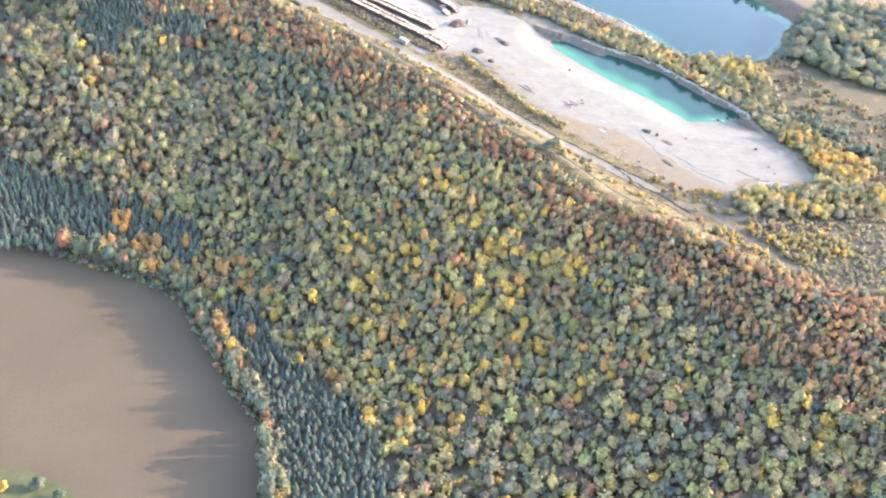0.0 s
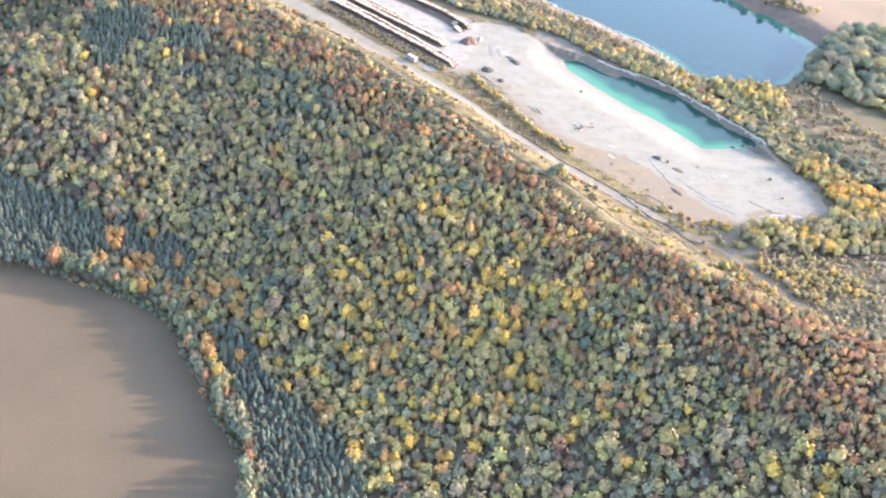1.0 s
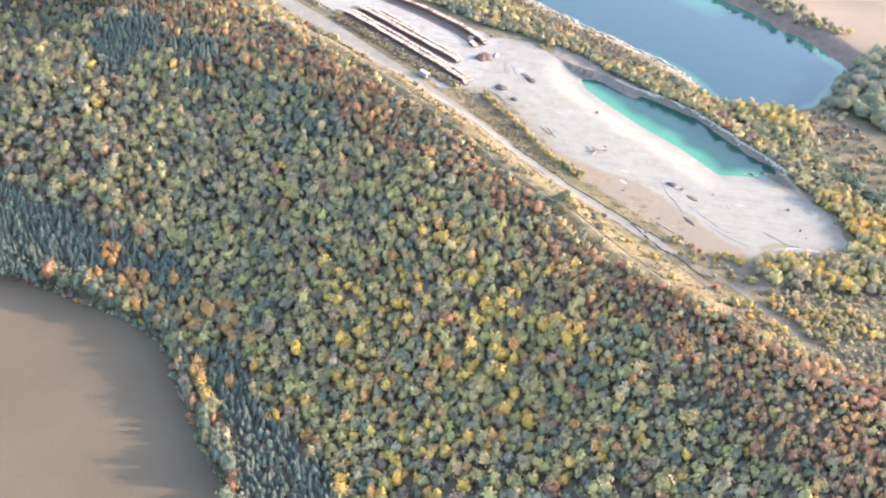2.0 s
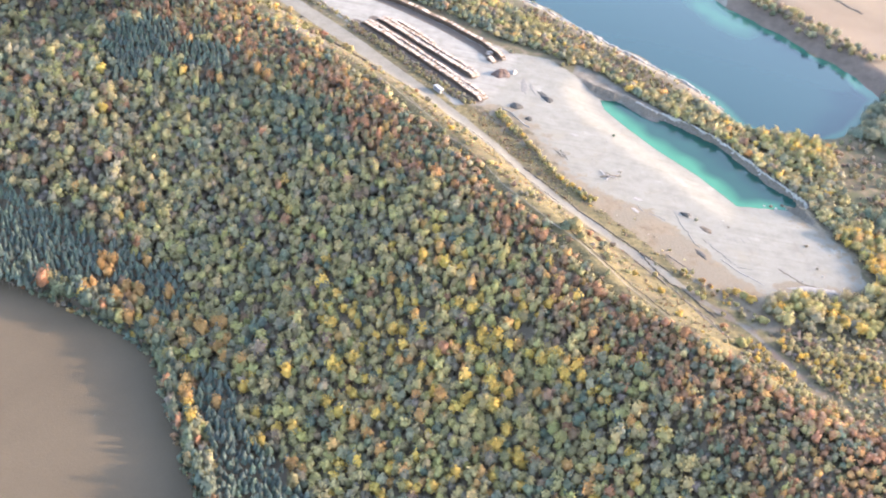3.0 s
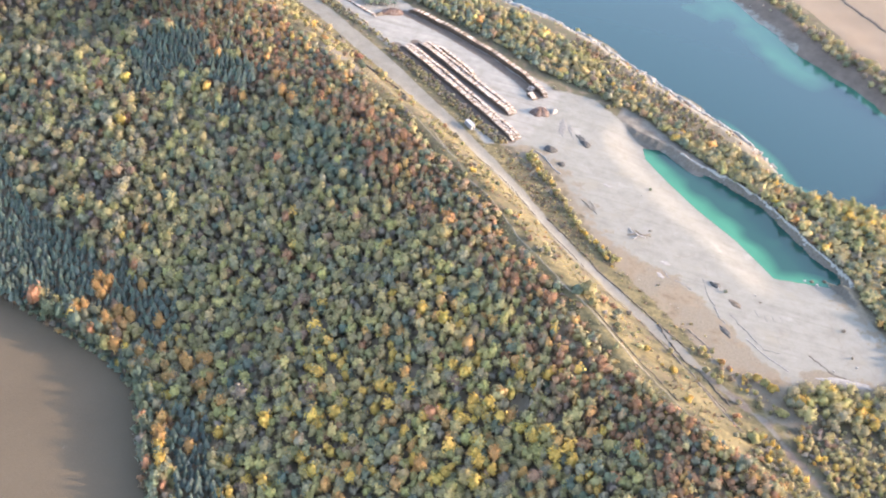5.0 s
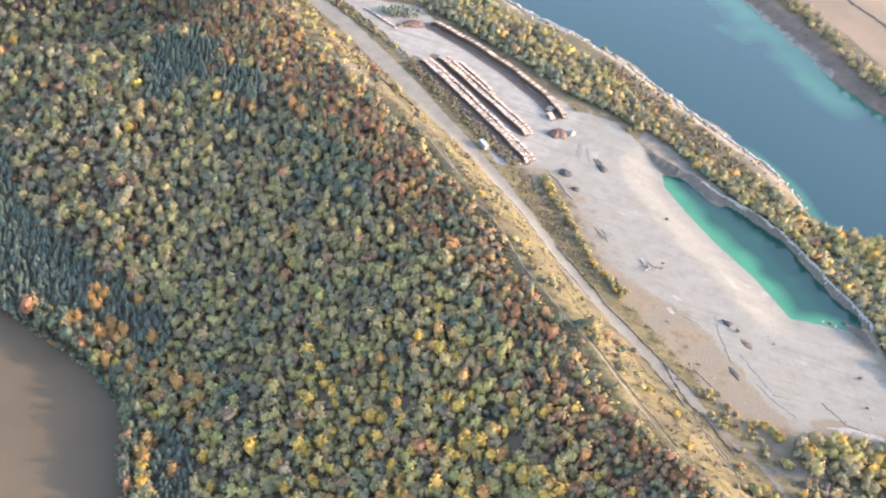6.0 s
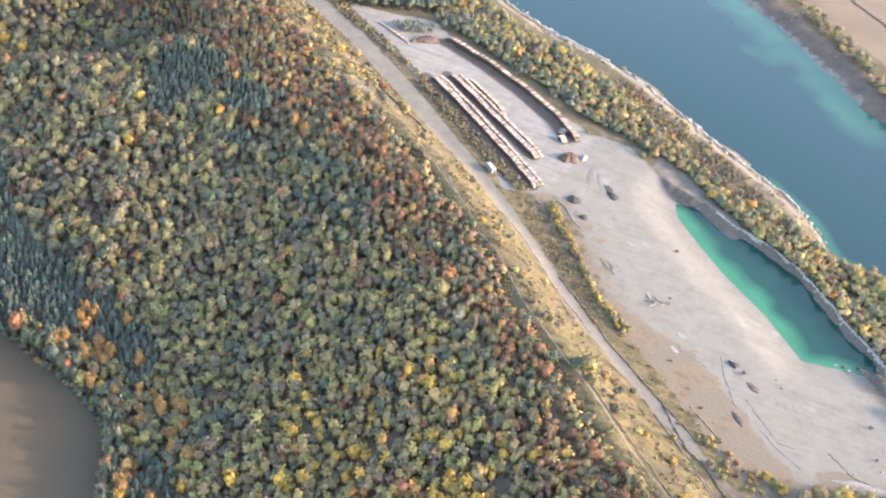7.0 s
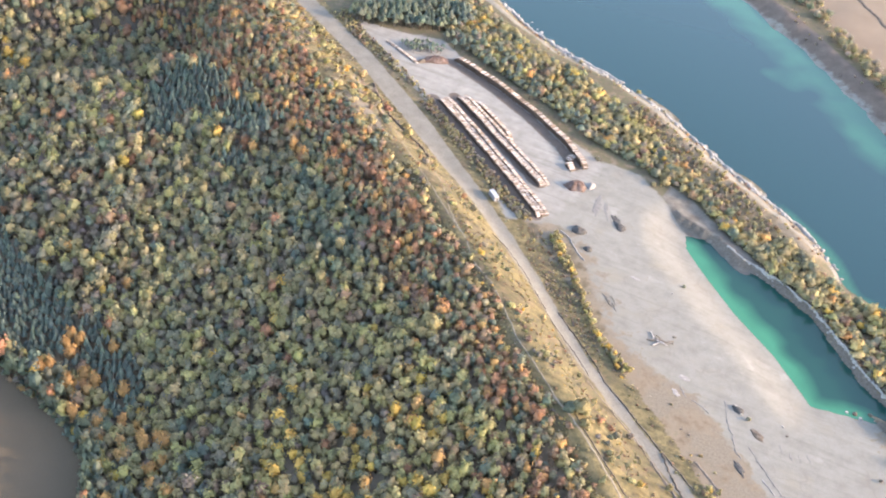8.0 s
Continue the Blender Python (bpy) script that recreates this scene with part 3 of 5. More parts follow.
def conifer(seed, tiers=7, around=7):
    """A spruce of crown radius 1 and height 6: trunk and drooping tiers of boughs round a slim cone."""
    r = np.random.default_rng(seed)
    wood = [(*tube([(0, 0, -0.5), (0, 0, 3), (0, 0, 5.9)], [0.12, 0.08, 0.01], 4), 1)]
    leaf = []
    for t in range(tiers):
        f = t / (tiers - 1)
        z = 3.5 + 1.9 * f
        rad = 1.2 * (1 - f) ** 0.75 + 0.12
        n = around if t < tiers - 2 else 5
        ang = np.arange(n) * 2 * math.pi / n + r.uniform(0, 6) + r.normal(0, 0.12, n)
        rr = rad * r.uniform(0.72, 1.2, n)
        w = 0.5 * rad + 0.10
        flat = np.stack([np.cos(ang), np.sin(ang), 0 * ang], 1)
        tip = rr[:, None] * flat + np.stack([0 * ang, 0 * ang, z - 0.25 * rad + r.normal(0, 0.10, n)], 1)
        side = np.stack([-np.sin(ang), np.cos(ang), np.zeros(n)], 1)
        root = np.stack([0 * ang, 0 * ang, np.full(n, z + 0.45)], 1)
        half = 0.6 * tip + 0.4 * root
        v = np.stack([root, half - side * w * 0.6, tip, half + side * w * 0.6], 1).reshape(-1, 3)
        leaf.append((v, np.arange(4 * n).reshape(n, 4), 0, unit(flat + r.normal(0, 0.3, (n, 3)) + np.array([0, 0, 1.1 + 1.2 * f]))))
    return wood, leaf


def bush(seed, lobes=6, leaves=9):
    """A low round bush of radius 1 and height about 1.5."""
    r = np.random.default_rng(seed)
    wood = [(*tube([(0, 0, -0.3), (0.05, 0, 0.4), (0.1, 0.05, 0.9)], [0.08, 0.06, 0.02]), 1)]
    leaf = []
    for i in range(lobes):
        ang = i * 2.4 + r.uniform(-0.4, 0.4)
        rad = 0.6 * math.sqrt(i / lobes)
        c = np.array([rad * math.cos(ang), rad * math.sin(ang), r.uniform(0.55, 1.0) * (1.1 - 0.5 * rad)])
        n = r.normal(0, 1, (leaves, 3))
        n[:, 2] = np.abs(n[:, 2])
        n += 0.8 * (c - np.array([0, 0, 0.3]))
        n /= np.linalg.norm(n, axis=1, keepdims=True)
        leaf.append(leaf_quads(r, c + n * r.uniform(0.3, 0.5, (leaves, 1)), n, 0.21))
    leaf.append((*box_quads((0, 0, 0.55), (0.62, 0.62, 0.6)), 0))
    return wood, leaf


def plant(name, spots, sizes, talls, tints, kinds, forms, label, category):
    """One mesh of many trees: at each spot a form, turned, sized and tinted by itself."""
    V, Q, M, T, N, base = [], [], [], [], [], 0
    zs = height(spots[:, 0], spots[:, 1])
    turns = rng.uniform(0, 2 * math.pi, len(spots))
    wide = rng.uniform(-0.16, 0.16, len(spots))
    lean = rng.normal(0, 0.12, (len(spots), 2))
    for i in range(len(spots)):
        v, q, m, w = forms[kinds[i]]
        c, s = math.cos(turns[i]), math.sin(turns[i])
        out = np.empty_like(v)
        out[:, 0] = (v[:, 0] * c - v[:, 1] * s) * sizes[i] * (1 + wide[i]) + spots[i, 0]
        out[:, 1] = (v[:, 0] * s + v[:, 1] * c) * sizes[i] * (1 - wide[i]) + spots[i, 1]
        out[:, 2] = v[:, 2] * talls[i] + zs[i]
        out[:, :2] += v[:, 2:] * lean[i]
        k = np.array([1 / sizes[i], 1 / sizes[i], 1 / talls[i]])
        N.append(unit(np.stack([w[:, 0] * c - w[:, 1] * s, w[:, 0] * s + w[:, 1] * c, w[:, 2]], 1) * k))
        V.append(out), Q.append(q + base), M.append(m)
        T.append(np.broadcast_to(np.append(tints[i], 1.0), (len(q), 4)))
        base += len(v)
    me = quads_mesh(name, np.concatenate(V), np.concatenate(Q), [LEAF, BARK], np.concatenate(M), np.concatenate(T), outward=np.concatenate(N))
    return tagged(new(name, me), label, category, kind="stuff")


def scattered(x0, x1, y0, y1, step, jitter=0.42):
    """Uneven rows of spots."""
    ux, uy = np.meshgrid(np.arange(x0, x1, step), np.arange(y0, y1, step * 0.87))
    ux = ux + (np.arange(ux.shape[0])[:, None] % 2) * step / 2
    p = np.stack([ux.ravel(), uy.ravel()], 1)
    return p + rng.uniform(-jitter, jitter, p.shape) * step


OLIVE, GREYGREEN, TWIG = (0.388, 0.346, 0.190), (0.318, 0.308, 0.216), (0.345, 0.298, 0.246)
GREEN, LIME, YELLOW = (0.208, 0.244, 0.174), (0.460, 0.424, 0.195), (0.740, 0.515, 0.155)
ORANGE, RUST, PALEYELLOW = (0.640, 0.390, 0.170), (0.410, 0.238, 0.150), (0.520, 0.438, 0.230)
SPRUCE, BLUEGREEN, BROWN = (0.134, 0.174, 0.150), (0.182, 0.232, 0.188), (0.370, 0.264, 0.182)
PALETTE = np.array([OLIVE, GREYGREEN, TWIG, GREEN, LIME, YELLOW, ORANGE, RUST, PALEYELLOW, SPRUCE, BLUEGREEN, BROWN])


def pick(weights):
    """A palette row for each row of weights."""
    w = np.cumsum(weights / weights.sum(1, keepdims=True), 1)
    return (rng.random((len(w), 1)) > w).sum(1).clip(0, weights.shape[1] - 1)


def tints_of(rows):
    return PALETTE[rows] * rng.uniform(0.84, 1.14, (len(rows), 1)) * rng.uniform(0.95, 1.05, (len(rows), 3))


SPRUCE_STANDS = [
    [(-310, 640), (-272, 598), (-236, 588), (-206, 575), (-182, 562), (-172, 545), (-186, 540), (-202, 536), (-218, 530), (-248, 532), (-310, 560)],
    [(-192, 570), (-164, 561), (-132, 542), (-122, 533), (-136, 530), (-158, 540), (-176, 550)],
    [(-106, 494), (-90, 484), (-68, 460), (-38, 442), (-17, 416), (-2, 385), (4, 350), (-10, 300), (-45, 300), (-52, 358), (-63, 397), (-78, 440), (-96, 468)],
    [(-258, 748), (-222, 752), (-194, 725), (-164, 703), (-168, 690), (-191, 698), (-218, 698), (-236, 682), (-254, 700)],
]


def spruce_dist(px, py):
    """Distance to the stands; the highest one is loose and mixed."""
    return np.minimum.reduce([poly_dist(px, py, s) + (22 * wave(px, py, 10, 19) + 4 if k == 3 else 0) for k, s in enumerate(SPRUCE_STANDS)])


def spruce_edge(px, py):
    """The same with a ragged edge and clearings."""
    return spruce_dist(px, py) + 4.5 * wave(px, py, 13, 16) + 2.5 * wave(px, py, 6, 17)


# broad crowns first, then small ones, then bare ones
FOREST_FORMS = [joined(sum(broadleaf(s, 7 + s % 4, 70, 0.6 + 0.1 * (s % 4), 1.45 + 0.15 * (s % 3), leaf=0.17), [])) for s in range(1, 7)] \
    + [joined(sum(broadleaf(s, 6, 44, 0.8, 1.85, leaf=0.20), [])) for s in range(7, 11)] \
    + [joined(sum(broadleaf(s, 6, 72, 0.8, 1.4, True), [])) for s in range(11, 14)]
SPRUCE_FORMS = [joined(sum(conifer(s), [])) for s in (11, 12, 13, 14)]
BUSH_FORMS = [joined(sum(bush(s, 5, 9), [])) for s in (21, 22, 23)]

WOOD_OUTLINE = [(-200, 305), (-300, 600), (-470, 740), (-390, 900), (-200, 850), (60, 640), (220, 520), (310, 480), (285, 365), (100, 345)]
# lower limit of the rust-coloured belt under the crest
BELT = [(-330, 800), (-262, 772), (-216, 738), (-166, 719), (-121, 692), (-77, 665), (-30, 624), (10, 595), (48, 560), (81, 524), (112, 496), (155, 463), (195, 434), (280, 380)]
DARK_STAND = [(-128, 690), (-101, 701), (-78, 672), (-60, 640), (-74, 630), (-100, 646), (-118, 664)]
LIME_ROW = [(-277, 646), (-273, 668), (-272, 694), (-269, 724), (-273, 756)]


def inside(px, py, poly):
    return poly_dist(px, py, poly) < 0


# broadleaf wood on the slope: tall crowns low down and to the north-west, small ones in the belt under the crest
def belt_at(px, py):
    bd, _, bs = seg_dist(px, py, BELT)
    return smooth(-13, 11, bs * bd + 9 * wave(px, py, 22, 12))


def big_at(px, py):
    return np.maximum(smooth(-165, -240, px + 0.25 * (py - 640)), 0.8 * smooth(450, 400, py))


def wood_spots(step, low, high):
    """Spots for one size of crown."""
    q = scattered(-470, 330, 300, 900, step)
    b, g = belt_at(q[:, 0], q[:, 1]), big_at(q[:, 0], q[:, 1])
    k = np.where(b > 0.5, 0, np.where(g > 0.5, 2, 1))
    return q[(k >= low) & (k <= high)]


p = np.concatenate([wood_spots(3.5, 0, 0), wood_spots(4.3, 1, 1), wood_spots(5.2, 2, 2)])
d, h, k = crest_at(p[:, 0], p[:, 1])
fd, _, fs = seg_dist(p[:, 0], p[:, 1], FIELD_EDGE)
out_field = np.where(fs > 0, -fd, fd)
sd = spruce_edge(p[:, 0], p[:, 1])
patch = wave(p[:, 0], p[:, 1], 30, 11)
keep = (d > np.interp(p[:, 0], [-200, -100, -40, 105, 140, 190, 240], [4, 5, 7, 7, 0, -14, -30]) + 3.5 * wave(p[:, 0], p[:, 1], 14, 10)) & (d < 290) & inside(p[:, 0], p[:, 1], WOOD_OUTLINE) & (out_field < -2) & (sd > -0.5) & (rng.random(len(p)) > 0.03)
for x, y, r in ((37, 422, 3.6), (-65, 474, 3.6), (-95, 534, 3.4), (-223, 646, 3.4), (-223, 592, 3.6), (-50, 640, 3.2)):
    keep &= np.hypot(p[:, 0] - x, p[:, 1] - y) > r
p, d, patch, out_field = p[keep], d[keep], patch[keep], out_field[keep]
belt, big = belt_at(p[:, 0], p[:, 1]), big_at(p[:, 0], p[:, 1])
glow = smooth(105, 40, np.hypot((p[:, 0] - 30) / 1.2, p[:, 1] - 488) + 22 * wave(p[:, 0], p[:, 1], 26, 13))
low = smooth(440, 400, p[:, 1])
rim = smooth(46, 18, -out_field + 8 * patch) * smooth(74, 38, np.hypot((p[:, 0] + 115) / 1.3, p[:, 1] - 500))
dark = smooth(8, -6, poly_dist(p[:, 0], p[:, 1], DARK_STAND) + 8 * wave(p[:, 0], p[:, 1], 12, 27))
lime = smooth(9, 4, seg_dist(p[:, 0], p[:, 1], LIME_ROW)[0] + 2 * patch)
# the north-west wood's shade is put into its tints: more green and brown trees
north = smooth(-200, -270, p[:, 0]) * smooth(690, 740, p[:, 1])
hill = smooth(-20, -120, p[:, 0]) * smooth(560, 600, p[:, 1])
n = len(p)
one = np.ones(n)
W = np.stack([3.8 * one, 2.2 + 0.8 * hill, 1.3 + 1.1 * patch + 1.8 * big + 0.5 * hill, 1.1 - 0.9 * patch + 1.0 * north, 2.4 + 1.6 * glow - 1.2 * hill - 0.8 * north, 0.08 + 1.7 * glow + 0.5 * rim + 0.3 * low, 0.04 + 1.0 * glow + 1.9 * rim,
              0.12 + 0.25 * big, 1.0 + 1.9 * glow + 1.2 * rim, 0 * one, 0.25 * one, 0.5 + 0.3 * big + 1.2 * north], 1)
W = np.clip(W, 0, None) * (1 - 0.88 * belt[:, None])
for row, share in ((7, 4.2), (11, 2.8), (6, 1.5), (3, 1.9), (2, 1.3), (0, 2.6), (1, 0.9), (8, 0.8), (10, 0.4)):
    W[:, row] += share * belt
W *= 1 - 0.8 * dark[:, None] * (1 - belt[:, None])
W[:, 3] += 4.0 * dark * (1 - belt)
W[:, 10] += 3.0 * dark * (1 - belt)
W[:, 4] += 9 * lime
margin = smooth(16, 5, -out_field)
W *= 1 - 0.9 * margin[:, None]
W[:, 3] += 4.2 * margin
W[:, 10] += 1.6 * margin
W[:, 7] += 0.7 * margin
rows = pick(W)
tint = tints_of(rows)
size = np.where(belt > 0.5, 2.0 + 1.0 * rng.random(n) ** 1.5, np.where(big > 0.5, 3.0 + 1.9 * rng.random(n) ** 1.6, 2.55 + 1.5 * rng.random(n) ** 1.8)) * (1 + 0.08 * patch)
tall = (0.62 * size + 1.15 + rng.uniform(-0.3, 0.35, n)) * (1 + 0.42 * margin) * (0.66 + 0.34 * smooth(8, 34, d))
form = np.where(rows == 2, rng.integers(10, 13, n), np.where(belt > 0.5, rng.integers(6, 10, n), rng.integers(0, 6, n)))
# bright trees that stand out of the wood, by colour
GOLD = [(-2, 558), (20, 552), (-27, 519), (-2, 515), (-6, 504), (12, 494), (21, 482), (38, 480), (58, 484), (39, 515), (51, 486), (89, 500), (92, 494), (78, 505), (72, 502), (61, 465), (69, 452),
        (-97, 457), (-102, 465), (-53, 460), (-24, 498), (10, 420), (4, 412), (20, 422), (9, 429), (-77, 480), (-66, 467), (-31, 474), (208, 403), (212, 402), (207, 395), (203, 389), (143, 425),
        (124, 443), (90, 424), (106, 377), (183, 409), (41, 442), (57, 531), (40, 512), (70, 534)]
AMBER = [(-188, 557), (-181, 555), (-180, 547), (-186, 551), (-189, 534), (-185, 537), (-169, 531), (-166, 540), (-158, 538), (-140, 538), (-156, 518), (-161, 558), (-142, 519), (-116, 519), (-112, 516), (-107, 521),
         (-102, 519), (-94, 497), (-99, 504), (-83, 495), (-96, 509), (-88, 470), (-40, 442), (-33, 439), (2, 452), (-6, 459), (-15, 464), (-9, 474), (25, 480), (19, 488), (-39, 483), (26, 415), (-1, 412), (118, 471),
         (-16, 544), (169, 402), (-197, 726), (-134, 697), (-142, 701)]
OTHERS = [(-51, 476, 4.8, 1), (-75, 500, 4.0, 2), (-170, 566, 3.0, 7), (60, 573, 2.6, 7), (39, 580, 2.6, 7), (93, 541, 2.6, 7), (89, 530, 2.6, 7), (113, 525, 2.6, 7), (138, 518, 2.8, 7), (-223, 754, 2.6, 7),
          (-205, 735, 2.6, 7), (-80, 690, 2.6, 7), (-54, 677, 2.6, 7), (-70, 663, 2.6, 11), (-79, 644, 3.2, 8), (67, 413, 5.2, 1), (48, 386, 5.4, 1), (-36, 432, 4.2, 0), (-62, 385, 3.6, 3), (-70, 412, 3.4, 7),
          (-186, 525, 3.6, 3), (-230, 547, 3.6, 3), (-171, 519, 3.4, 3), (-97, 554, 3.8, 3)]
LANDMARKS = [(x, y, 3.2, 5) for x, y in GOLD] + [(x, y, 3.3, 6) for x, y in AMBER] + OTHERS
rest = np.ones(n, bool)
for x, y, r, row in LANDMARKS:
    rest &= np.hypot(p[:, 0] - x, p[:, 1] - y) > 0.85 * r
near_tree = [i for i in np.argsort(np.hypot(p[:, 0] - 70, p[:, 1] - 470))[:200] if rest[i]]
rest[near_tree] = False
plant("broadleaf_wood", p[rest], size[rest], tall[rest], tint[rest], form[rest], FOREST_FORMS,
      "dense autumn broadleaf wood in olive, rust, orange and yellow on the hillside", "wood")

# the single trees in the middle of the slope, each one of its own
TREE_MESHES = []
for s, t in ((31, 1.0), (32, 1.15), (33, 0.95), (34, 1.08), (35, 1.2)):
    wood, leaf = broadleaf(s, 9, 170, 0.8, 1.4 * t, False, True, 0.13)
    TREE_MESHES.append([quads_mesh(nm, *joined(pc)[:2], [mt], outward=joined(pc)[3]) for nm, pc, mt in (("trunk", wood, BARK), ("crown", leaf, LEAF_OWN))])
WORDS = ["olive-green", "grey-green", "thin grey-brown", "dark green", "lime-green", "golden yellow", "orange", "rust-brown", "pale yellow", "dark", "blue-green", "brown"]


def single_tree(x, y, meshes, radius, tallness, row, tint_rgb, name, where, group, category="tree"):
    ob = thing(name, (x, y, ground_z(x, y)), rng.uniform(0, 360), f"{WORDS[row]} leaved {name.replace('_', ' ')} {where}", category, group)
    ob.scale = (radius, radius, tallness)
    for nm, me in zip(("trunk", "crown"), meshes):
        c = new(nm, me)
        c.parent = ob
        c.color = (*tint_rgb, 1)
    return ob


for x, y, r, row in LANDMARKS:
    r *= rng.uniform(0.88, 1.2)
    single_tree(x, y, TREE_MESHES[int(rng.integers(5))], r, 0.62 * r + (2.2 if x < -75 + 0.2 * (y - 440) else 1.5), row, PALETTE[row] * rng.uniform(0.80, 1.0), "broadleaf_tree", "standing out of the hillside wood", "trees of the hillside wood")
for i in near_tree:
    single_tree(p[i, 0], p[i, 1], TREE_MESHES[int(rng.integers(5))], size[i], tall[i], rows[i], tint[i], "broadleaf_tree",
                "standing in the hillside wood", "trees of the hillside wood")

# spruce stands
p = scattered(-310, 10, 290, 800, 3.7, 0.36)
keep = (spruce_edge(p[:, 0], p[:, 1]) < 0.5) & (rng.random(len(p)) > 0.05)
for x, y, r, row in LANDMARKS:
    keep &= np.hypot(p[:, 0] - x, p[:, 1] - y) > 1.05 * r
p = p[keep]
n = len(p)
size = rng.uniform(1.4, 1.95, n)
plant("spruce_stand", p, size, rng.uniform(1.9, 2.4, n), tints_of(np.where(rng.random(n) < 0.45, 10, 9)), rng.integers(0, 4, n), SPRUCE_FORMS,
      "dark blue-green planted spruce stand with pointed tops", "wood")


# ---- trees and bushes east of the ridge ----
def grove(name, poly, step, radius, tallness, weights, label, forms, category="wood", density=1.0, squash=1.0, pale=0.97):
    """Trees or bushes of mixed colour over an outline. weights: palette row to share."""
    xs, ys = [a[0] for a in poly], [a[1] for a in poly]
    p = scattered(min(xs), max(xs), min(ys), max(ys), step)
    pd = poly_dist(p[:, 0], p[:, 1], poly)
    clump = wave(p[:, 0], p[:, 1], 11, 21) * 0.35
    p = p[(pd < 0) & (poly_dist(p[:, 0], p[:, 1], SHELF) > 0.5) & (poly_dist(p[:, 0], p[:, 1], LAKE) > 3) & (poly_dist(p[:, 0], p[:, 1], POOL) > 3.2) & (rng.random(len(p)) + clump < density)
          & (seg_dist(p[:, 0], p[:, 1], ROAD)[0] > 4.5) & (seg_dist(p[:, 0], p[:, 1], SHORE_ROAD)[0] > 4)]
    n = len(p)
    w = np.zeros((n, len(PALETTE)))
    for row, share in weights.items():
        w[:, row] = share * np.clip(1 + 1.7 * wave(p[:, 0], p[:, 1], 17, 30 + row), 0.05, None)
    rows = pick(w)
    size = rng.uniform(*radius, n)
    return plant(name, p, size, size * squash * rng.uniform(*tallness, n), pale * tints_of(rows), rng.integers(0, len(forms), n), forms, label, category)


ROUND_FORMS = [joined(sum(broadleaf(s, 9, 84, 0.25, 1.0 + 0.12 * (s % 2), leaf=0.16, ruffled=0.2), [])) for s in (41, 42, 43, 44)]
CROWDED_FORMS = [joined(sum(broadleaf(s, 14, 190, 0.2, 0.85 + 0.1 * (s % 2), leaf=0.105, ruffled=0.14, ragged=1.04), [])) for s in (55, 56, 57)]
LOW_FORMS = [joined(sum(broadleaf(s, 7, 50, 0.0, 0.9 + 0.1 * (s % 2), leaf=0.2, ruffled=0.16), [])) for s in (46, 47, 48, 49)]
# hedge of low trees, leafy to the ground, along the ploughed field
p = scattered(-440, 0, 180, 620, 3.3)
fd, _, fs = seg_dist(p[:, 0], p[:, 1], FIELD_EDGE)
p = p[(fs > 0) & (fd > 0.5) & (fd < 6 + 3 * wave(p[:, 0], p[:, 1], 15, 18))]
n = len(p)
W = np.tile(np.array([1.6, 1.0, 0.8, 4.2, 0.3, 0.15, 0.3, 0.5, 0.15, 1.0, 2.4, 0.8]), (n, 1))
size = rng.uniform(1.7, 3.3, n)
plant("field_hedge", p, size, size * rng.uniform(0.8, 1.25, n), tints_of(pick(W)), rng.integers(0, 3, n), BUSH_FORMS, "dense green and olive hedge along the ploughed field", "hedge")
# strip between the quarry and the lake
grove("lakeside_wood", [(-128, 890), (-74, 862), (-35, 846), (-2, 826), (36, 814), (52, 806), (66, 792), (84, 784), (112, 768), (138, 757), (163, 742),
                        (146, 760), (122, 781), (93, 804), (64, 827), (38, 848), (8, 872), (-30, 897), (-60, 905), (-110, 935), (-160, 980), (-190, 960)],
      3.5, (1.5, 3.5), (0.8, 1.1), {0: 4.0, 1: 3.4, 3: 1.8, 4: 1.6, 8: 1.4, 2: 0.6, 11: 0.8, 5: 0.25, 6: 0.15},
      "mixed olive and yellowing trees on the bank between quarry and lake", LOW_FORMS, pale=1.06)
grove("bankside_spruces", [(-128, 880), (-74, 856), (-35, 840), (-4, 822), (4, 836), (-30, 858), (-70, 880), (-120, 908)], 4.2, (1.5, 2.3), (0.55, 0.75),
      {10: 3, 3: 2, 9: 1}, "young green spruces behind the timber yard", SPRUCE_FORMS, density=0.35)
grove("cliff_top_wood", [(84, 778), (112, 761), (136, 753), (158, 741), (178, 719), (204, 693), (214, 680), (226, 658), (240, 638), (250, 610), (276, 606), (270, 640),
                         (252, 668), (240, 690), (236, 725), (236, 760), (205, 762), (180, 764), (160, 774), (130, 795)],
      3.7, (1.6, 3.9), (0.8, 1.1), {0: 4.0, 1: 4.2, 4: 1.5, 8: 1.4, 5: 0.35, 6: 0.3, 3: 2.2, 11: 0.6},
      "yellowing broadleaf trees along the rocky rim of the pool", LOW_FORMS, pale=1.12)
grove("rim_scrub", [(100, 772), (112, 764), (135, 757), (159, 743), (180, 721), (194, 705), (209, 692), (215, 680), (222, 684), (215, 698), (200, 712), (186, 728), (164, 750), (138, 764), (114, 772), (102, 780)],
      2.1, (0.6, 1.7), (0.7, 1.1), {2: 2.2, 11: 2.2, 0: 2.4, 1: 1.6, 7: 0.7}, "brown and olive scrub over the rocky rim of the pool", BUSH_FORMS, "scrub", 0.85)
grove("golden_thicket", [(182, 748), (190, 760), (206, 758), (224, 756), (237, 732), (231, 718), (214, 733), (200, 742)], 3.8, (1.9, 3.2), (1.2, 1.45), {5: 2.2, 8: 3, 4: 2},
      "golden yellow thicket by the end of the lake", ROUND_FORMS)
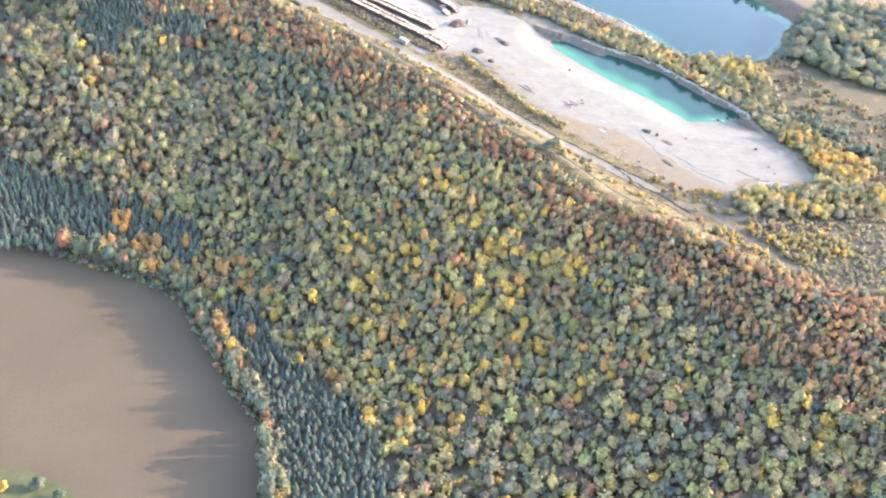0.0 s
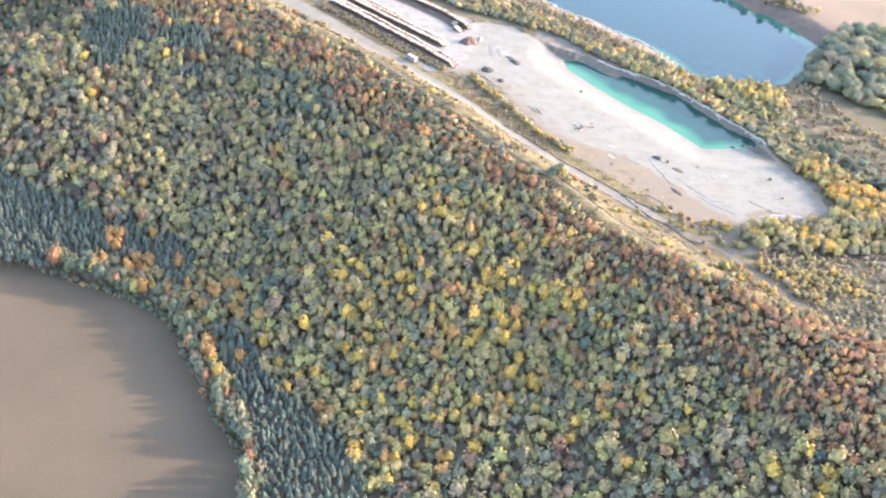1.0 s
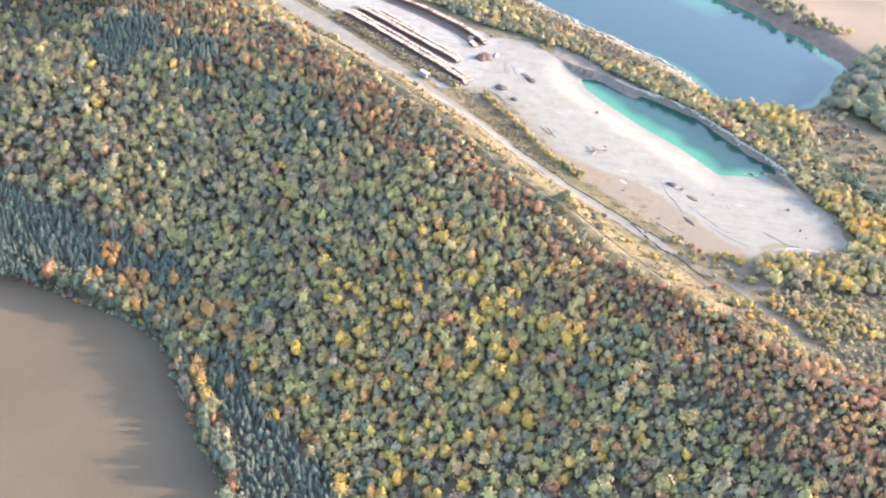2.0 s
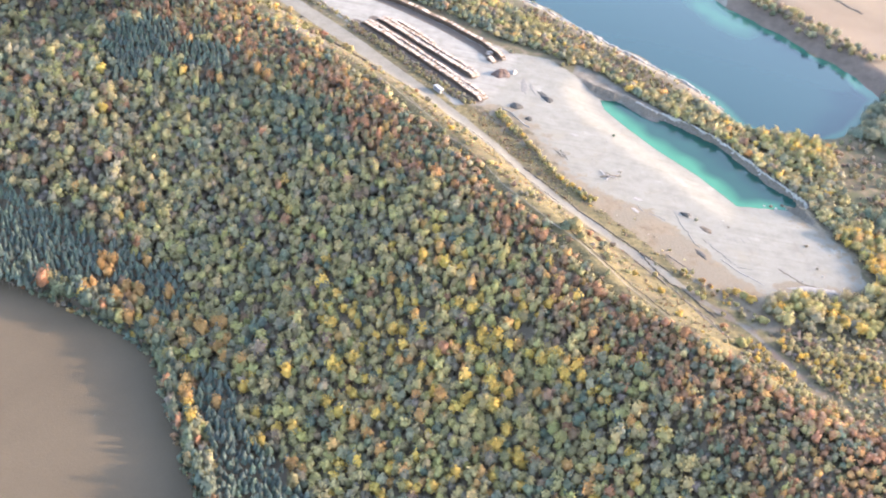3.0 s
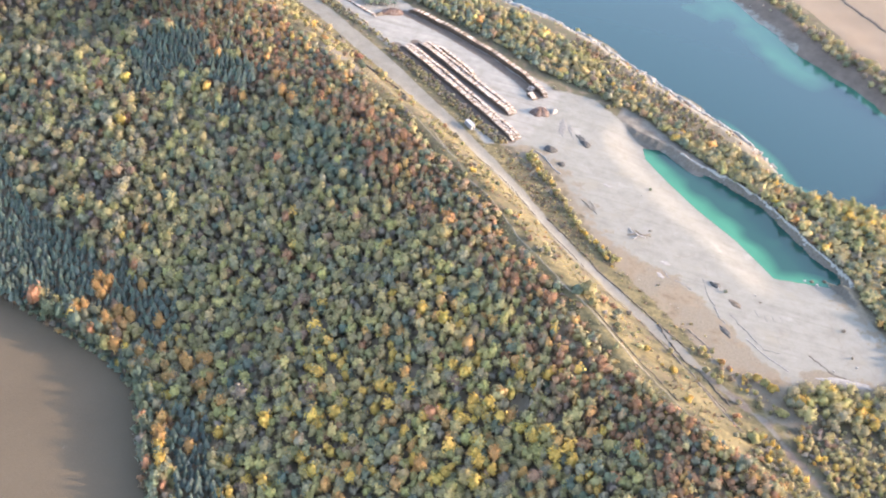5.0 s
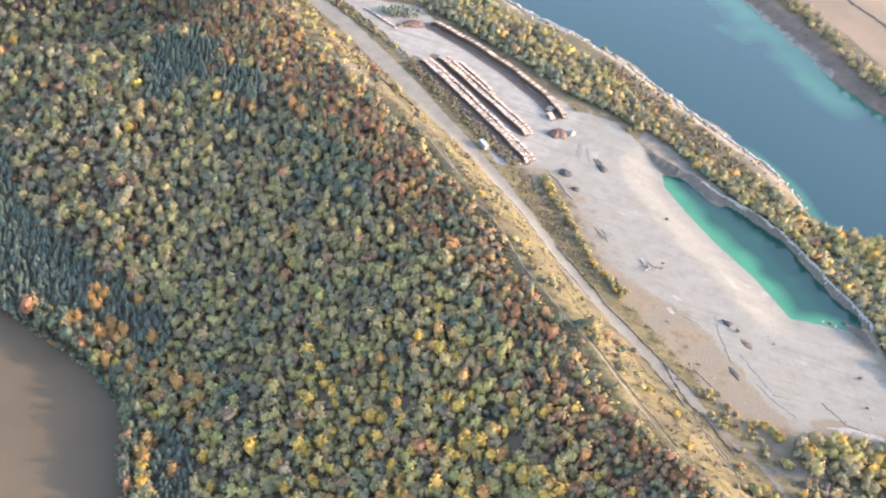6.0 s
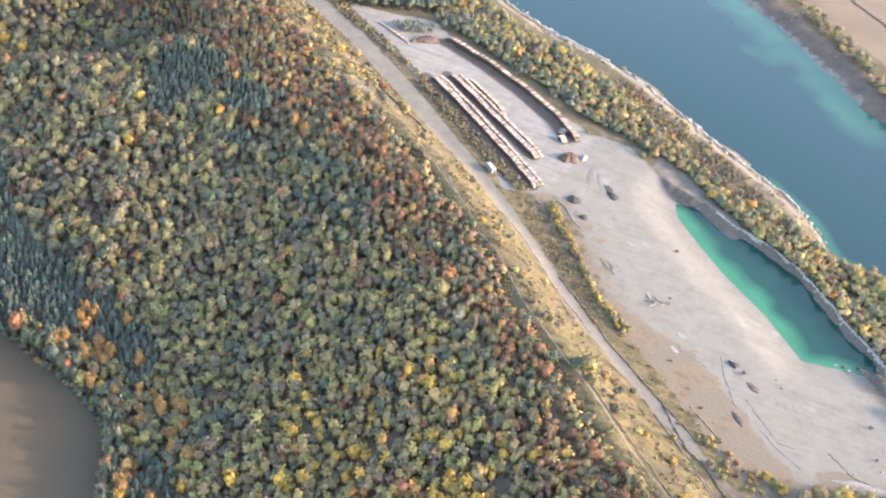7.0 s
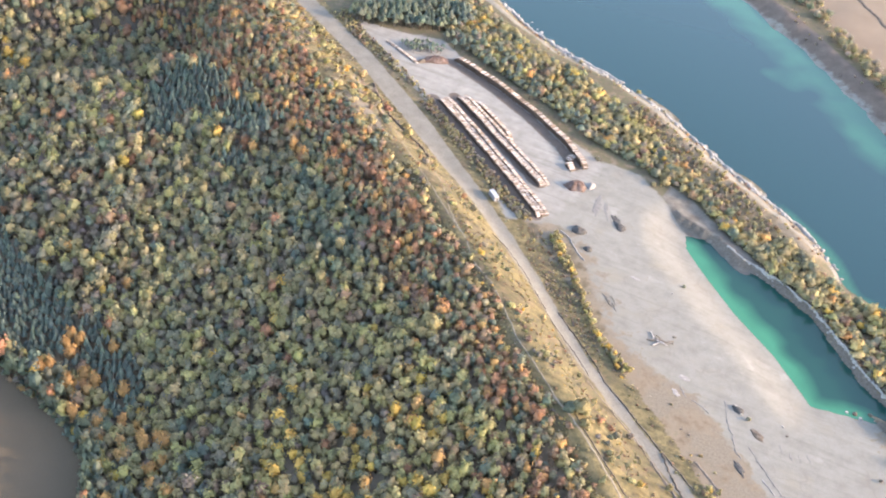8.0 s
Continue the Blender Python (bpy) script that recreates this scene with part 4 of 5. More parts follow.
grove("rim_thicket", [(226, 650), (236, 662), (246, 668), (262, 640), (284, 622), (276, 606), (256, 594), (244, 588), (246, 612), (240, 630)], 3.8, (1.8, 3.2), (1.05, 1.35), {5: 2.0, 6: 1.0, 8: 3, 4: 1.6, 0: 1},
      "yellow and orange thicket on the quarry's rim", ROUND_FORMS)
grove("east_wood", [(252, 780), (262, 800), (270, 824), (284, 852), (296, 868), (330, 880), (356, 885), (354, 790), (340, 740), (312, 735), (290, 745), (268, 765)],
      6.2, (3.6, 7.4), (0.7, 0.95), {3: 3.5, 10: 3.0, 0: 1.4, 1: 4.6}, "rounded dark green trees east of the lake", CROWDED_FORMS, density=0.8, pale=1.08)
grove("east_scrub", [(232, 770), (262, 770), (272, 740), (300, 705), (340, 700), (350, 640), (300, 590), (276, 610), (262, 650), (246, 690), (236, 730)],
      5.0, (1.2, 3.2), (0.8, 1.1), {0: 2, 1: 3, 3: 1.3, 2: 2.4, 8: 0.5, 11: 1.5}, "scattered grey-green bushes on rough grass", BUSH_FORMS, "bushes", 0.62)
grove("green_hedge", [(246, 676), (258, 684), (280, 660), (300, 632), (290, 622), (268, 650)], 4.6, (2.2, 3.8), (0.8, 1.0), {3: 3, 10: 2, 1: 1},
      "dark green bushes in a line over the rim", ROUND_FORMS, "hedge")
grove("quarry_end_thicket", [(180, 568), (200, 584), (224, 589), (246, 600), (276, 604), (296, 590), (270, 568), (240, 560), (210, 556), (188, 556)],
      4.2, (1.8, 4.2), (0.8, 1.1), {4: 2.6, 5: 0.9, 8: 2.0, 0: 3.4, 1: 2.0, 2: 0.6}, "yellow-green thicket at the quarry's end", ROUND_FORMS, "thicket", 0.8)
grove("brown_scrub", [(178, 540), (200, 556), (240, 560), (275, 568), (320, 575), (320, 470), (300, 440), (250, 470), (205, 492), (170, 520)],
      3.0, (0.9, 2.2), (0.7, 1.2), {2: 3.5, 11: 1.0, 1: 2.4, 0: 1.4, 8: 3.0, 4: 0.9}, "grey-brown leafless scrub at the foot of the ridge", BUSH_FORMS, "scrub", 0.7, 1.0, 1.2)
grove("yellow_scrub", [(170, 536), (184, 542), (216, 540), (246, 542), (250, 526), (222, 516), (196, 512), (178, 520)], 3.2, (1.0, 1.9), (0.9, 1.5), {5: 2.2, 8: 3.8, 4: 1.6, 0: 0.6},
      "yellow birch and willow scrub in loose clumps", ROUND_FORMS, "scrub", 0.6)
grove("far_bank_trees", [(70, 1128), (96, 1098), (118, 1066), (150, 1022), (176, 985), (230, 925), (262, 898), (290, 900), (262, 925), (196, 992), (158, 1040), (120, 1088), (86, 1136), (20, 1190), (10, 1180)],
      5.6, (2.0, 3.9), (0.8, 1.05), {0: 2, 1: 3.5, 3: 2.5, 2: 1.2, 8: 0.6}, "row of grey-green trees on the far bank", ROUND_FORMS, "wood", 0.72)
grove("far_bank_bushes", [(52, 1112), (80, 1078), (110, 1046), (140, 1012), (166, 980), (172, 986), (146, 1020), (112, 1060), (74, 1108)],
      6.5, (0.8, 1.5), (0.8, 1.1), {2: 2, 8: 1.5, 1: 1}, "small pale bushes on the dark far bank", BUSH_FORMS, "bushes", 0.22)
grove("roadside_strip", [(-208, 868), (-176, 845), (-141, 826), (-113, 811), (-73, 777), (-39, 750), (-20, 730), (-8, 722), (1, 726), (-10, 736), (-36, 746), (-68, 776), (-100, 806), (-136, 832), (-170, 854), (-205, 880)],
      2.5, (0.8, 1.9), (0.7, 1.1), {0: 3, 1: 2, 8: 1.4, 4: 0.8, 2: 1.8, 11: 1.4}, "olive and straw-coloured bushes along the road", BUSH_FORMS, "bushes", 1.1)
grove("yard_edge_scrub", VERGE, 2.3, (0.9, 1.8), (0.7, 1.1), {0: 3, 1: 2, 8: 1.2, 2: 2.4, 11: 2.0}, "brown and olive scrub between the road and a log stack", BUSH_FORMS, "scrub", 0.95)
grove("shore_thicket", [(38, 848), (64, 827), (93, 804), (122, 781), (146, 760), (156, 770), (136, 795), (108, 822), (76, 846), (48, 868), (10, 888), (8, 872)],
      3.2, (1.0, 2.3), (0.8, 1.2), {0: 3, 1: 2.4, 8: 1.6, 11: 1.4, 6: 0.4, 2: 2, 4: 0.8}, "olive and straw-coloured thicket above the lake shore", BUSH_FORMS, "scrub", 0.7)
grove("yellow_hedge", [(17, 724), (30, 704), (47, 682), (62, 658), (86, 640), (84, 635), (72, 644), (58, 660), (44, 680), (28, 698), (14, 716)],
      2.3, (1.1, 2.2), (0.9, 1.3), {4: 2.4, 5: 0.6, 8: 1.7, 0: 1.6, 1: 0.8}, "yellow-green bushes hedging the quarry floor", BUSH_FORMS, "hedge", 1.25)
grove("verge_scrub", [(-4, 714), (8, 720), (22, 704), (42, 680), (58, 656), (74, 642), (72, 632), (56, 646), (36, 666), (14, 690)],
      3.2, (0.5, 1.2), (0.6, 0.9), {2: 2, 11: 2.5, 0: 1.5, 8: 1}, "low brown scrub between track and hedge", BUSH_FORMS, "scrub", 0.4)
grove("track_end_bushes", [(140, 590), (160, 578), (178, 566), (184, 556), (170, 552), (150, 570), (132, 584)], 3.4, (0.9, 2.3), (0.8, 1.1), {4: 2, 5: 2.5, 8: 2, 11: 1, 0: 1},
      "yellow bushes beside the muddy track", BUSH_FORMS, "bushes", 0.5)
grove("yard_spruces", [(-197, 868), (-198, 900), (-155, 935), (-120, 915), (-132, 893), (-165, 874), (-186, 866)], 4.0, (1.7, 2.5), (0.75, 0.95), {3: 3, 10: 2.2, 9: 0.6},
      "green spruce plantation beyond the timber yard", SPRUCE_FORMS)
grove("yard_young_spruces", [(-152, 858), (-140, 868), (-124, 872), (-120, 864), (-138, 852)], 2.6, (0.9, 1.4), (0.6, 0.9), {10: 2, 3: 2},
      "patch of young spruces by the yard", SPRUCE_FORMS, "bushes", 0.85)
grove("far_plateau_wood", [(-330, 965), (-300, 935), (-240, 892), (-205, 905), (-165, 945), (-200, 975), (-250, 1010), (-330, 1010)], 5.4, (2.2, 3.6), (0.85, 1.1),
      {0: 3, 1: 3, 3: 2.5, 2: 1.5, 11: 1}, "olive wood beyond the quarry road", ROUND_FORMS)

grove("shore_scrub", [(-120, 950), (-50, 912), (-5, 898), (40, 872), (85, 838), (120, 815), (150, 792), (158, 800), (126, 828), (92, 852), (46, 884), (8, 900), (-45, 926), (-110, 962)],
      3.0, (0.6, 1.5), (0.6, 1.0), {11: 2, 7: 1.4, 6: 0.9, 2: 2, 8: 1.2, 0: 1.2}, "low orange-brown scrub along the shore road", BUSH_FORMS, "scrub", 0.45)

# bushes on the dry slope, thicker to the north-west
p = scattered(-300, 190, 500, 900, 3.3)
d, h, k = crest_at(p[:, 0], p[:, 1])
many = np.interp(p[:, 0], [-260, -150, -60, 20, 110, 190], [1.7, 1.3, 1.0, 0.75, 0.8, 0.9]) * np.interp(-d, [-14, -4, 4, 20, 40], [2.2, 1.6, 0.9, 0.7, 0.4])
keep = (d < 15) & (d > -33) & (seg_dist(p[:, 0], p[:, 1], ROAD)[0] > 9) & (seg_dist(p[:, 0], p[:, 1], SLOPE_TRACK)[0] > 2.6) & (rng.random(len(p)) < many * (0.42 + 1.0 * wave(p[:, 0], p[:, 1], 16, 25)))
p = p[keep]
n = len(p)
W = np.tile(np.array([3.0, 1.2, 2.0, 0.7, 1.0, 0.35, 0.35, 0.9, 3.0, 0, 0, 1.4]), (n, 1))
size = (0.55 + 2.0 * rng.random(n) ** 2.2) * np.interp(p[:, 0], [-120, -40], [1.6, 1.15])
plant("slope_bushes", p, size, size * rng.uniform(0.45, 0.95, n), tints_of(pick(W)), rng.integers(0, 3, n), BUSH_FORMS, "scattered straw, olive and rust bushes on the dry slope", "bushes")

# tussocks of dry grass and weeds over the slope, the verge and the edges of the floor
def tussock(seed, blades=7):
    """A low tuft of radius 1 and height about 1."""
    r = np.random.default_rng(seed)
    a = np.arange(blades) * 2 * math.pi / blades + r.uniform(-0.4, 0.4, blades)
    way = np.stack([np.cos(a), np.sin(a), 0 * a], 1)
    side = np.stack([-np.sin(a), np.cos(a), 0 * a], 1)
    up = np.array([0, 0, 1.0])
    tall = r.uniform(0.5, 1.1, (blades, 1))
    v = np.stack([-0.1 * way - 0.2 * up, 0.5 * way - 0.55 * side + 0.45 * tall * up, 0.95 * way * r.uniform(0.7, 1.2, (blades, 1)) + 0.35 * tall * up, 0.25 * way + 0.5 * side + tall * up], 1).reshape(-1, 3)
    return [(v, np.arange(4 * blades).reshape(blades, 4), 0, unit(0.5 * way + up))]


TUSSOCK_FORMS = [joined(tussock(s)) for s in (61, 62, 63)]
p = scattered(-330, 215, 470, 920, 2.1, 0.5)
d, h, k = crest_at(p[:, 0], p[:, 1])
along = wave(0.75 * p[:, 0] - 0.66 * p[:, 1], 5.0 * (0.66 * p[:, 0] + 0.75 * p[:, 1]), 26, 51)
many = np.interp(-d, [-10, 2, 34, 42, 56, 64], [0.9, 0.75, 0.6, 0.3, 0.06, 0.0])
rd = seg_dist(p[:, 0], p[:, 1], ROAD)[0]
keep = (many > 0) & (rng.random(len(p)) < many * (0.55 + 0.8 * along + 0.4 * wave(p[:, 0], p[:, 1], 9, 52))) & (d < 10) & (poly_dist(p[:, 0], p[:, 1], QUARRY) > 1) \
    & (rd > np.interp(p[:, 0], [-60, 20, 100], [7.5, 5.5, 3.2])) & (seg_dist(p[:, 0], p[:, 1], SLOPE_TRACK)[0] > 1.3)
p = p[keep]
n = len(p)
W = np.tile(np.array([2.0, 0.6, 1.2, 0.2, 0.9, 0.2, 0.3, 0.9, 4.0, 0, 0, 1.8]), (n, 1))
size = 0.45 + 0.85 * rng.random(n) ** 1.8
plant("dry_tussocks", p, size, size * rng.uniform(0.45, 0.9, n), 0.95 * tints_of(pick(W)), rng.integers(0, 3, n), TUSSOCK_FORMS, "tussocks of straw, rust and olive dry grass on the slope", "grass")

grove("weedy_verge", [(-6, 716), (6, 722), (20, 708), (38, 691), (55, 672), (68, 652), (60, 646), (44, 660), (14, 690)],
      1.7, (0.4, 1.0), (0.4, 0.8), {11: 2.2, 8: 2.2, 0: 1.6, 2: 1.4, 7: 0.8}, "low brown and straw-coloured weeds beside the quarry track", TUSSOCK_FORMS, "grass", 0.6)

# single bushes that stand apart
BUSH_MESHES = []
for s in (51, 52, 53):
    wood, leaf = bush(s, 11, 24)
    BUSH_MESHES.append([quads_mesh(nm, *joined(pc)[:2], [mt], outward=joined(pc)[3]) for nm, pc, mt in (("trunk", wood, BARK), ("crown", leaf, LEAF_OWN))])
for x, y, r, row in ((75, 587, 5.0, 0), (71, 584, 3.4, 3), (-105, 745, 2.6, 3), (-99, 762, 3.0, 8), (-94, 757, 2.2, 4), (-176, 787, 3.0, 0), (-168, 785, 2.6, 4), (-158, 780, 2.0, 8), (80, 580, 2.8, 0), (94, 588, 2.2, 1), (95, 573, 2.0, 0), (99, 596, 1.8, 2), (-108, 750, 2.6, 3), (-93, 752, 3.4, 8),
                     (124, 578, 1.8, 8), (170, 532, 3.0, 4), (183, 556, 2.4, 4), (146, 639, 1.3, 1), (210, 634, 1.2, 2), (215, 614, 1.0, 2),
                     (92, 719, 1.2, 3), (-186, 352, 3.2, 5), (-170, 355, 4.2, 3), (-158, 350, 3.4, 3), (-200, 356, 2.6, 6), (8, 664, 1.6, 3), (50, 615, 1.7, 2),
                     (176, 571, 3.2, 5), (172, 574, 2.8, 4), (168, 576, 2.6, 5), (164, 576, 2.2, 8), (181, 556, 2.8, 4), (194, 573, 3.2, 4), (169, 533, 3.2, 4), (127, 561, 2.3, 5), (112, 568, 1.9, 5), (150, 581, 1.8, 6), (143, 571, 2.2, 0), (150, 566, 2.0, 4), (154, 578, 1.5, 7), (161, 556, 1.6, 8), (147, 569, 1.8, 4), (161, 542, 1.5, 8), (12, 806, 1.6, 1), (50, 800, 1.8, 8), (8, 910, 2.2, 4), (17, 904, 2.0, 0), (30, 895, 1.8, 1), (-40, 926, 1.8, 8)):
    single_tree(x, y, BUSH_MESHES[int(rng.integers(3))], r, r * 1.05, row, PALETTE[row] * rng.uniform(0.9, 1.1), "bush", "standing alone on open ground", "single bushes", "bush")


# ---- timber yard ----
def log_stack(line, bands, tall, label, seed, pale=0.75):
    """Long stack of trunks laid crosswise in bands side by side, uneven on top."""
    r = np.random.default_rng(seed)
    x0, y0 = line[0]
    z0 = ground_z(x0, y0)
    ob = thing("log_stack", (x0, y0, z0), 0, label, "log stack", "log stacks in the timber yard")
    pts = np.array(line, float)
    seg = np.hypot(*np.diff(pts, axis=0).T)
    run = np.concatenate([[0], np.cumsum(seg)])
    for b, (offset, length) in enumerate(bands):
        pieces = []
        s = 0.0
        while s < run[-1]:
            gap = wave(np.array([s]), np.array([b * 31.0 + seed]), 5.5, 40)[0]
            slow = wave(np.array([s]), np.array([b * 17.0 + seed]), 17.0, 41)[0]
            top = max(0.8, tall * (0.88 + 0.10 * slow - (0.16 if b == 1 else 0.0)) + 0.22 * gap)
            fade = min(1.0, (s + 1.0) / 5.0, (run[-1] - s + 1.0) / 5.0)
            top *= 0.35 + 0.65 * fade
            i = min(np.searchsorted(run, s, side="right") - 1, len(seg) - 1)
            f = (s - run[i]) / seg[i]
            c = pts[i] * (1 - f) + pts[i + 1] * f
            way = (pts[i + 1] - pts[i]) / seg[i]
            across = np.array([-way[1], way[0]])
            z = 0.22 if b != 1 else max(0.22, top - 1.2)
            base_z = ground_z(c[0], c[1]) - z0
            while z < top:
                rad = r.uniform(0.22, 0.38)
                slip = r.normal(0, 0.22) + 0.18 * slow
                half = 0.5 * length * r.uniform(0.9, 1.06)
                mid = c - pts[0] + across * (offset + slip) + way * r.uniform(-0.2, 0.2)
                yaw = r.normal(0, 0.035)
                ax = across + way * yaw
                a3 = np.array([*(mid - ax * half), base_z + z + r.normal(0, 0.06)])
                b3 = np.array([*(mid + ax * half), base_z + z + r.normal(0, 0.06)])
                v, q = tube([a3, b3], [rad, rad * r.uniform(0.8, 1.0)], 6)
                # pale on top; lower logs hold the flank's shade in their colour
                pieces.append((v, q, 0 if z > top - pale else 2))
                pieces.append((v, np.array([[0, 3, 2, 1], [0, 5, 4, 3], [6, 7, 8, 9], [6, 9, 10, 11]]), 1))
                z += rad * 1.7
            s += r.uniform(0.55, 0.8)
        v, q, m, _ = joined(pieces)
        tier = new("tier", quads_mesh("tier", v, q, [LOG_PALE, LOG_END, LOG_SHADED], m))
        tier.parent = ob
        tier["kind"] = "stuff"
    return ob


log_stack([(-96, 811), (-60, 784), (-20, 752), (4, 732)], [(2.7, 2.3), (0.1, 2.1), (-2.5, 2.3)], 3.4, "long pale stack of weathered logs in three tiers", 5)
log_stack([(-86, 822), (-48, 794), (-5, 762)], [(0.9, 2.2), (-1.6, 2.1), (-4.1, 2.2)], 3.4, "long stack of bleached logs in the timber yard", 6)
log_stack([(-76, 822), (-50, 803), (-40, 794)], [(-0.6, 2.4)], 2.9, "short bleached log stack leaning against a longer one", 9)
# thin pale top: the flank's shade colour reaches almost all the way up
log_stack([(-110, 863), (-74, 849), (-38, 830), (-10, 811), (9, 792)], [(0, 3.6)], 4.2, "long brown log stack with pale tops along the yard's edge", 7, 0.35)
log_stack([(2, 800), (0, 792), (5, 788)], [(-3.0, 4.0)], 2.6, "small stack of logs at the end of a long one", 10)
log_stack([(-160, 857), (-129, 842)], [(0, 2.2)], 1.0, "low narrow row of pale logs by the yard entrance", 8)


# ---- heaps, banks, rocks ----
GREY_GRAVEL = plain("grey_gravel", [(0.3, (0.13, 0.125, 0.115)), (0.7, (0.20, 0.19, 0.18))], 0.5, 0.95, 0.5, 0.2, 1.6)

def heap(name, x, y, rx, ry, tall, mat, label, category="heap", turn=0.0, lumps=0.25, seed=1, group=""):
    """A heap of loose stuff: a rounded, lumpy mound."""
    bm = bmesh.new()
    rings, sides = 9, 26
    r = random.Random(seed * 77)
    ox, oy = r.uniform(0, 50), r.uniform(0, 50)
    rows = []
    z0 = ground_z(x, y)
    c, s = math.cos(radians(turn)), math.sin(radians(turn))
    for i in range(rings):
        f = i / (rings - 1)
        row = []
        for k in range(sides):
            a = 2 * math.pi * k / sides
            wob = 1 + lumps * noise.noise(Vector((math.cos(a) * 1.3 + ox, math.sin(a) * 1.3 + oy, 0)))
            u, v = (1 - f) * rx * wob * math.cos(a), (1 - f) * ry * wob * math.sin(a)
            z = tall * (1 - (1 - f) ** 2) ** 0.9 * (1 + lumps * noise.noise(Vector((u * 0.5 + ox, v * 0.5 + oy, 3)))) + lumps * 0.5 * tall * noise.noise(Vector((u + ox, v + oy, 9)))
            gx2, gy2 = x + u * c - v * s, y + u * s + v * c
            gz = ground_z(gx2, gy2) - z0
            row.append(bm.verts.new((u * c - v * s, u * s + v * c, gz + (z if i else -0.25))))
        rows.append(row)
    for a, b in zip(rows, rows[1:]):
        for k in range(sides):
            bm.faces.new((a[k], a[(k + 1) % sides], b[(k + 1) % sides], b[k]))
    bm.faces.new(rows[-1])
    ob = part(name, bm, mat, None, "", True)
    ob.matrix_basis = pose(x, y, z0)
    return tagged(ob, label, category, group)


heap("gravel_heap", 26, 732, 4.6, 4.0, 2.2, DARK_HEAP, "dark grey-green gravel heap on the white quarry floor", seed=1, group="gravel heaps")
heap("gravel_heap", 36, 719, 2.8, 2.5, 1.5, DARK_HEAP, "small dark gravel heap on the white quarry floor", seed=2, group="gravel heaps")
heap("slag_heap", 45, 749, 4.6, 2.8, 1.3, DARK_HEAP, "nearly black heap with dark dust round it", turn=-40, seed=3, lumps=0.5)
heap("slag_heap", 41, 754, 6.0, 2.4, 0.22, DARK_HEAP, "thin spread of dark dust on the pale floor", turn=-50, seed=13, lumps=0.8)
heap("dust_streak", 27, 762, 11.0, 2.2, 0.10, GREY_GRAVEL, "long grey streak of dust on the pale floor", "heap", 100, 0.8, 33)
heap("dust_streak", 33, 760, 8.0, 1.2, 0.10, GREY_GRAVEL, "thin grey streak of dust on the pale floor", "heap", 112, 0.8, 34)
heap("rubble_heap", 10, 771, 6.8, 5.2, 3.6, RED_EARTH, "red-brown rubble heap beside the timber yard", turn=20, seed=4, lumps=0.5)
heap("rubble_heap", 18, 777, 2.4, 3.8, 2.2, PALE_EARTH, "pale rubble heap leaning on a brown one", seed=5, lumps=0.4)
heap("earth_heap", -121, 853, 10, 4.5, 3.4, RED_EARTH, "reddish earth heap at the end of the yard", turn=35, seed=6, lumps=0.5)
heap("earth_heap", -128, 846, 5, 2.2, 1.8, EARTH, "dark earth heap at the end of the yard", turn=50, seed=7, lumps=0.5)
heap("gravel_bed", 152, 632, 4.6, 2.4, 0.5, EARTH, "flat brown gravel bed on the white floor", turn=-40, seed=8, lumps=0.4)
heap("gravel_bed", 149, 607, 4.8, 1.8, 0.5, DARK_HEAP, "low grey-brown gravel bed on the white floor", turn=-45, seed=9, lumps=0.6)
heap("spoil_heap", 140, 643, 3.0, 2.0, 1.6, DARK_HEAP, "dark spoil heap with pale rubble on it", turn=-20, seed=10, lumps=0.6)
heap("chalk_patch", 111, 650, 2.8, 1.8, 0.12, PALE_EARTH, "white chalk rubble on the quarry floor", seed=11, lumps=0.5)
heap("chalk_patch", 110, 638, 3.4, 1.6, 0.12, PALE_EARTH, "white chalk ridge at the edge of the floor", turn=-40, seed=12, lumps=0.5)
heap("chalk_patch", 67, 710, 3.0, 1.5, 0.12, PALE_EARTH, "white chalk rubble on the quarry floor", seed=14, lumps=0.5)
heap("chalk_patch", 212, 594, 14, 2.6, 0.7, PALE_EARTH, "long white chalk bank at the quarry's end", turn=8, seed=15, lumps=0.5)


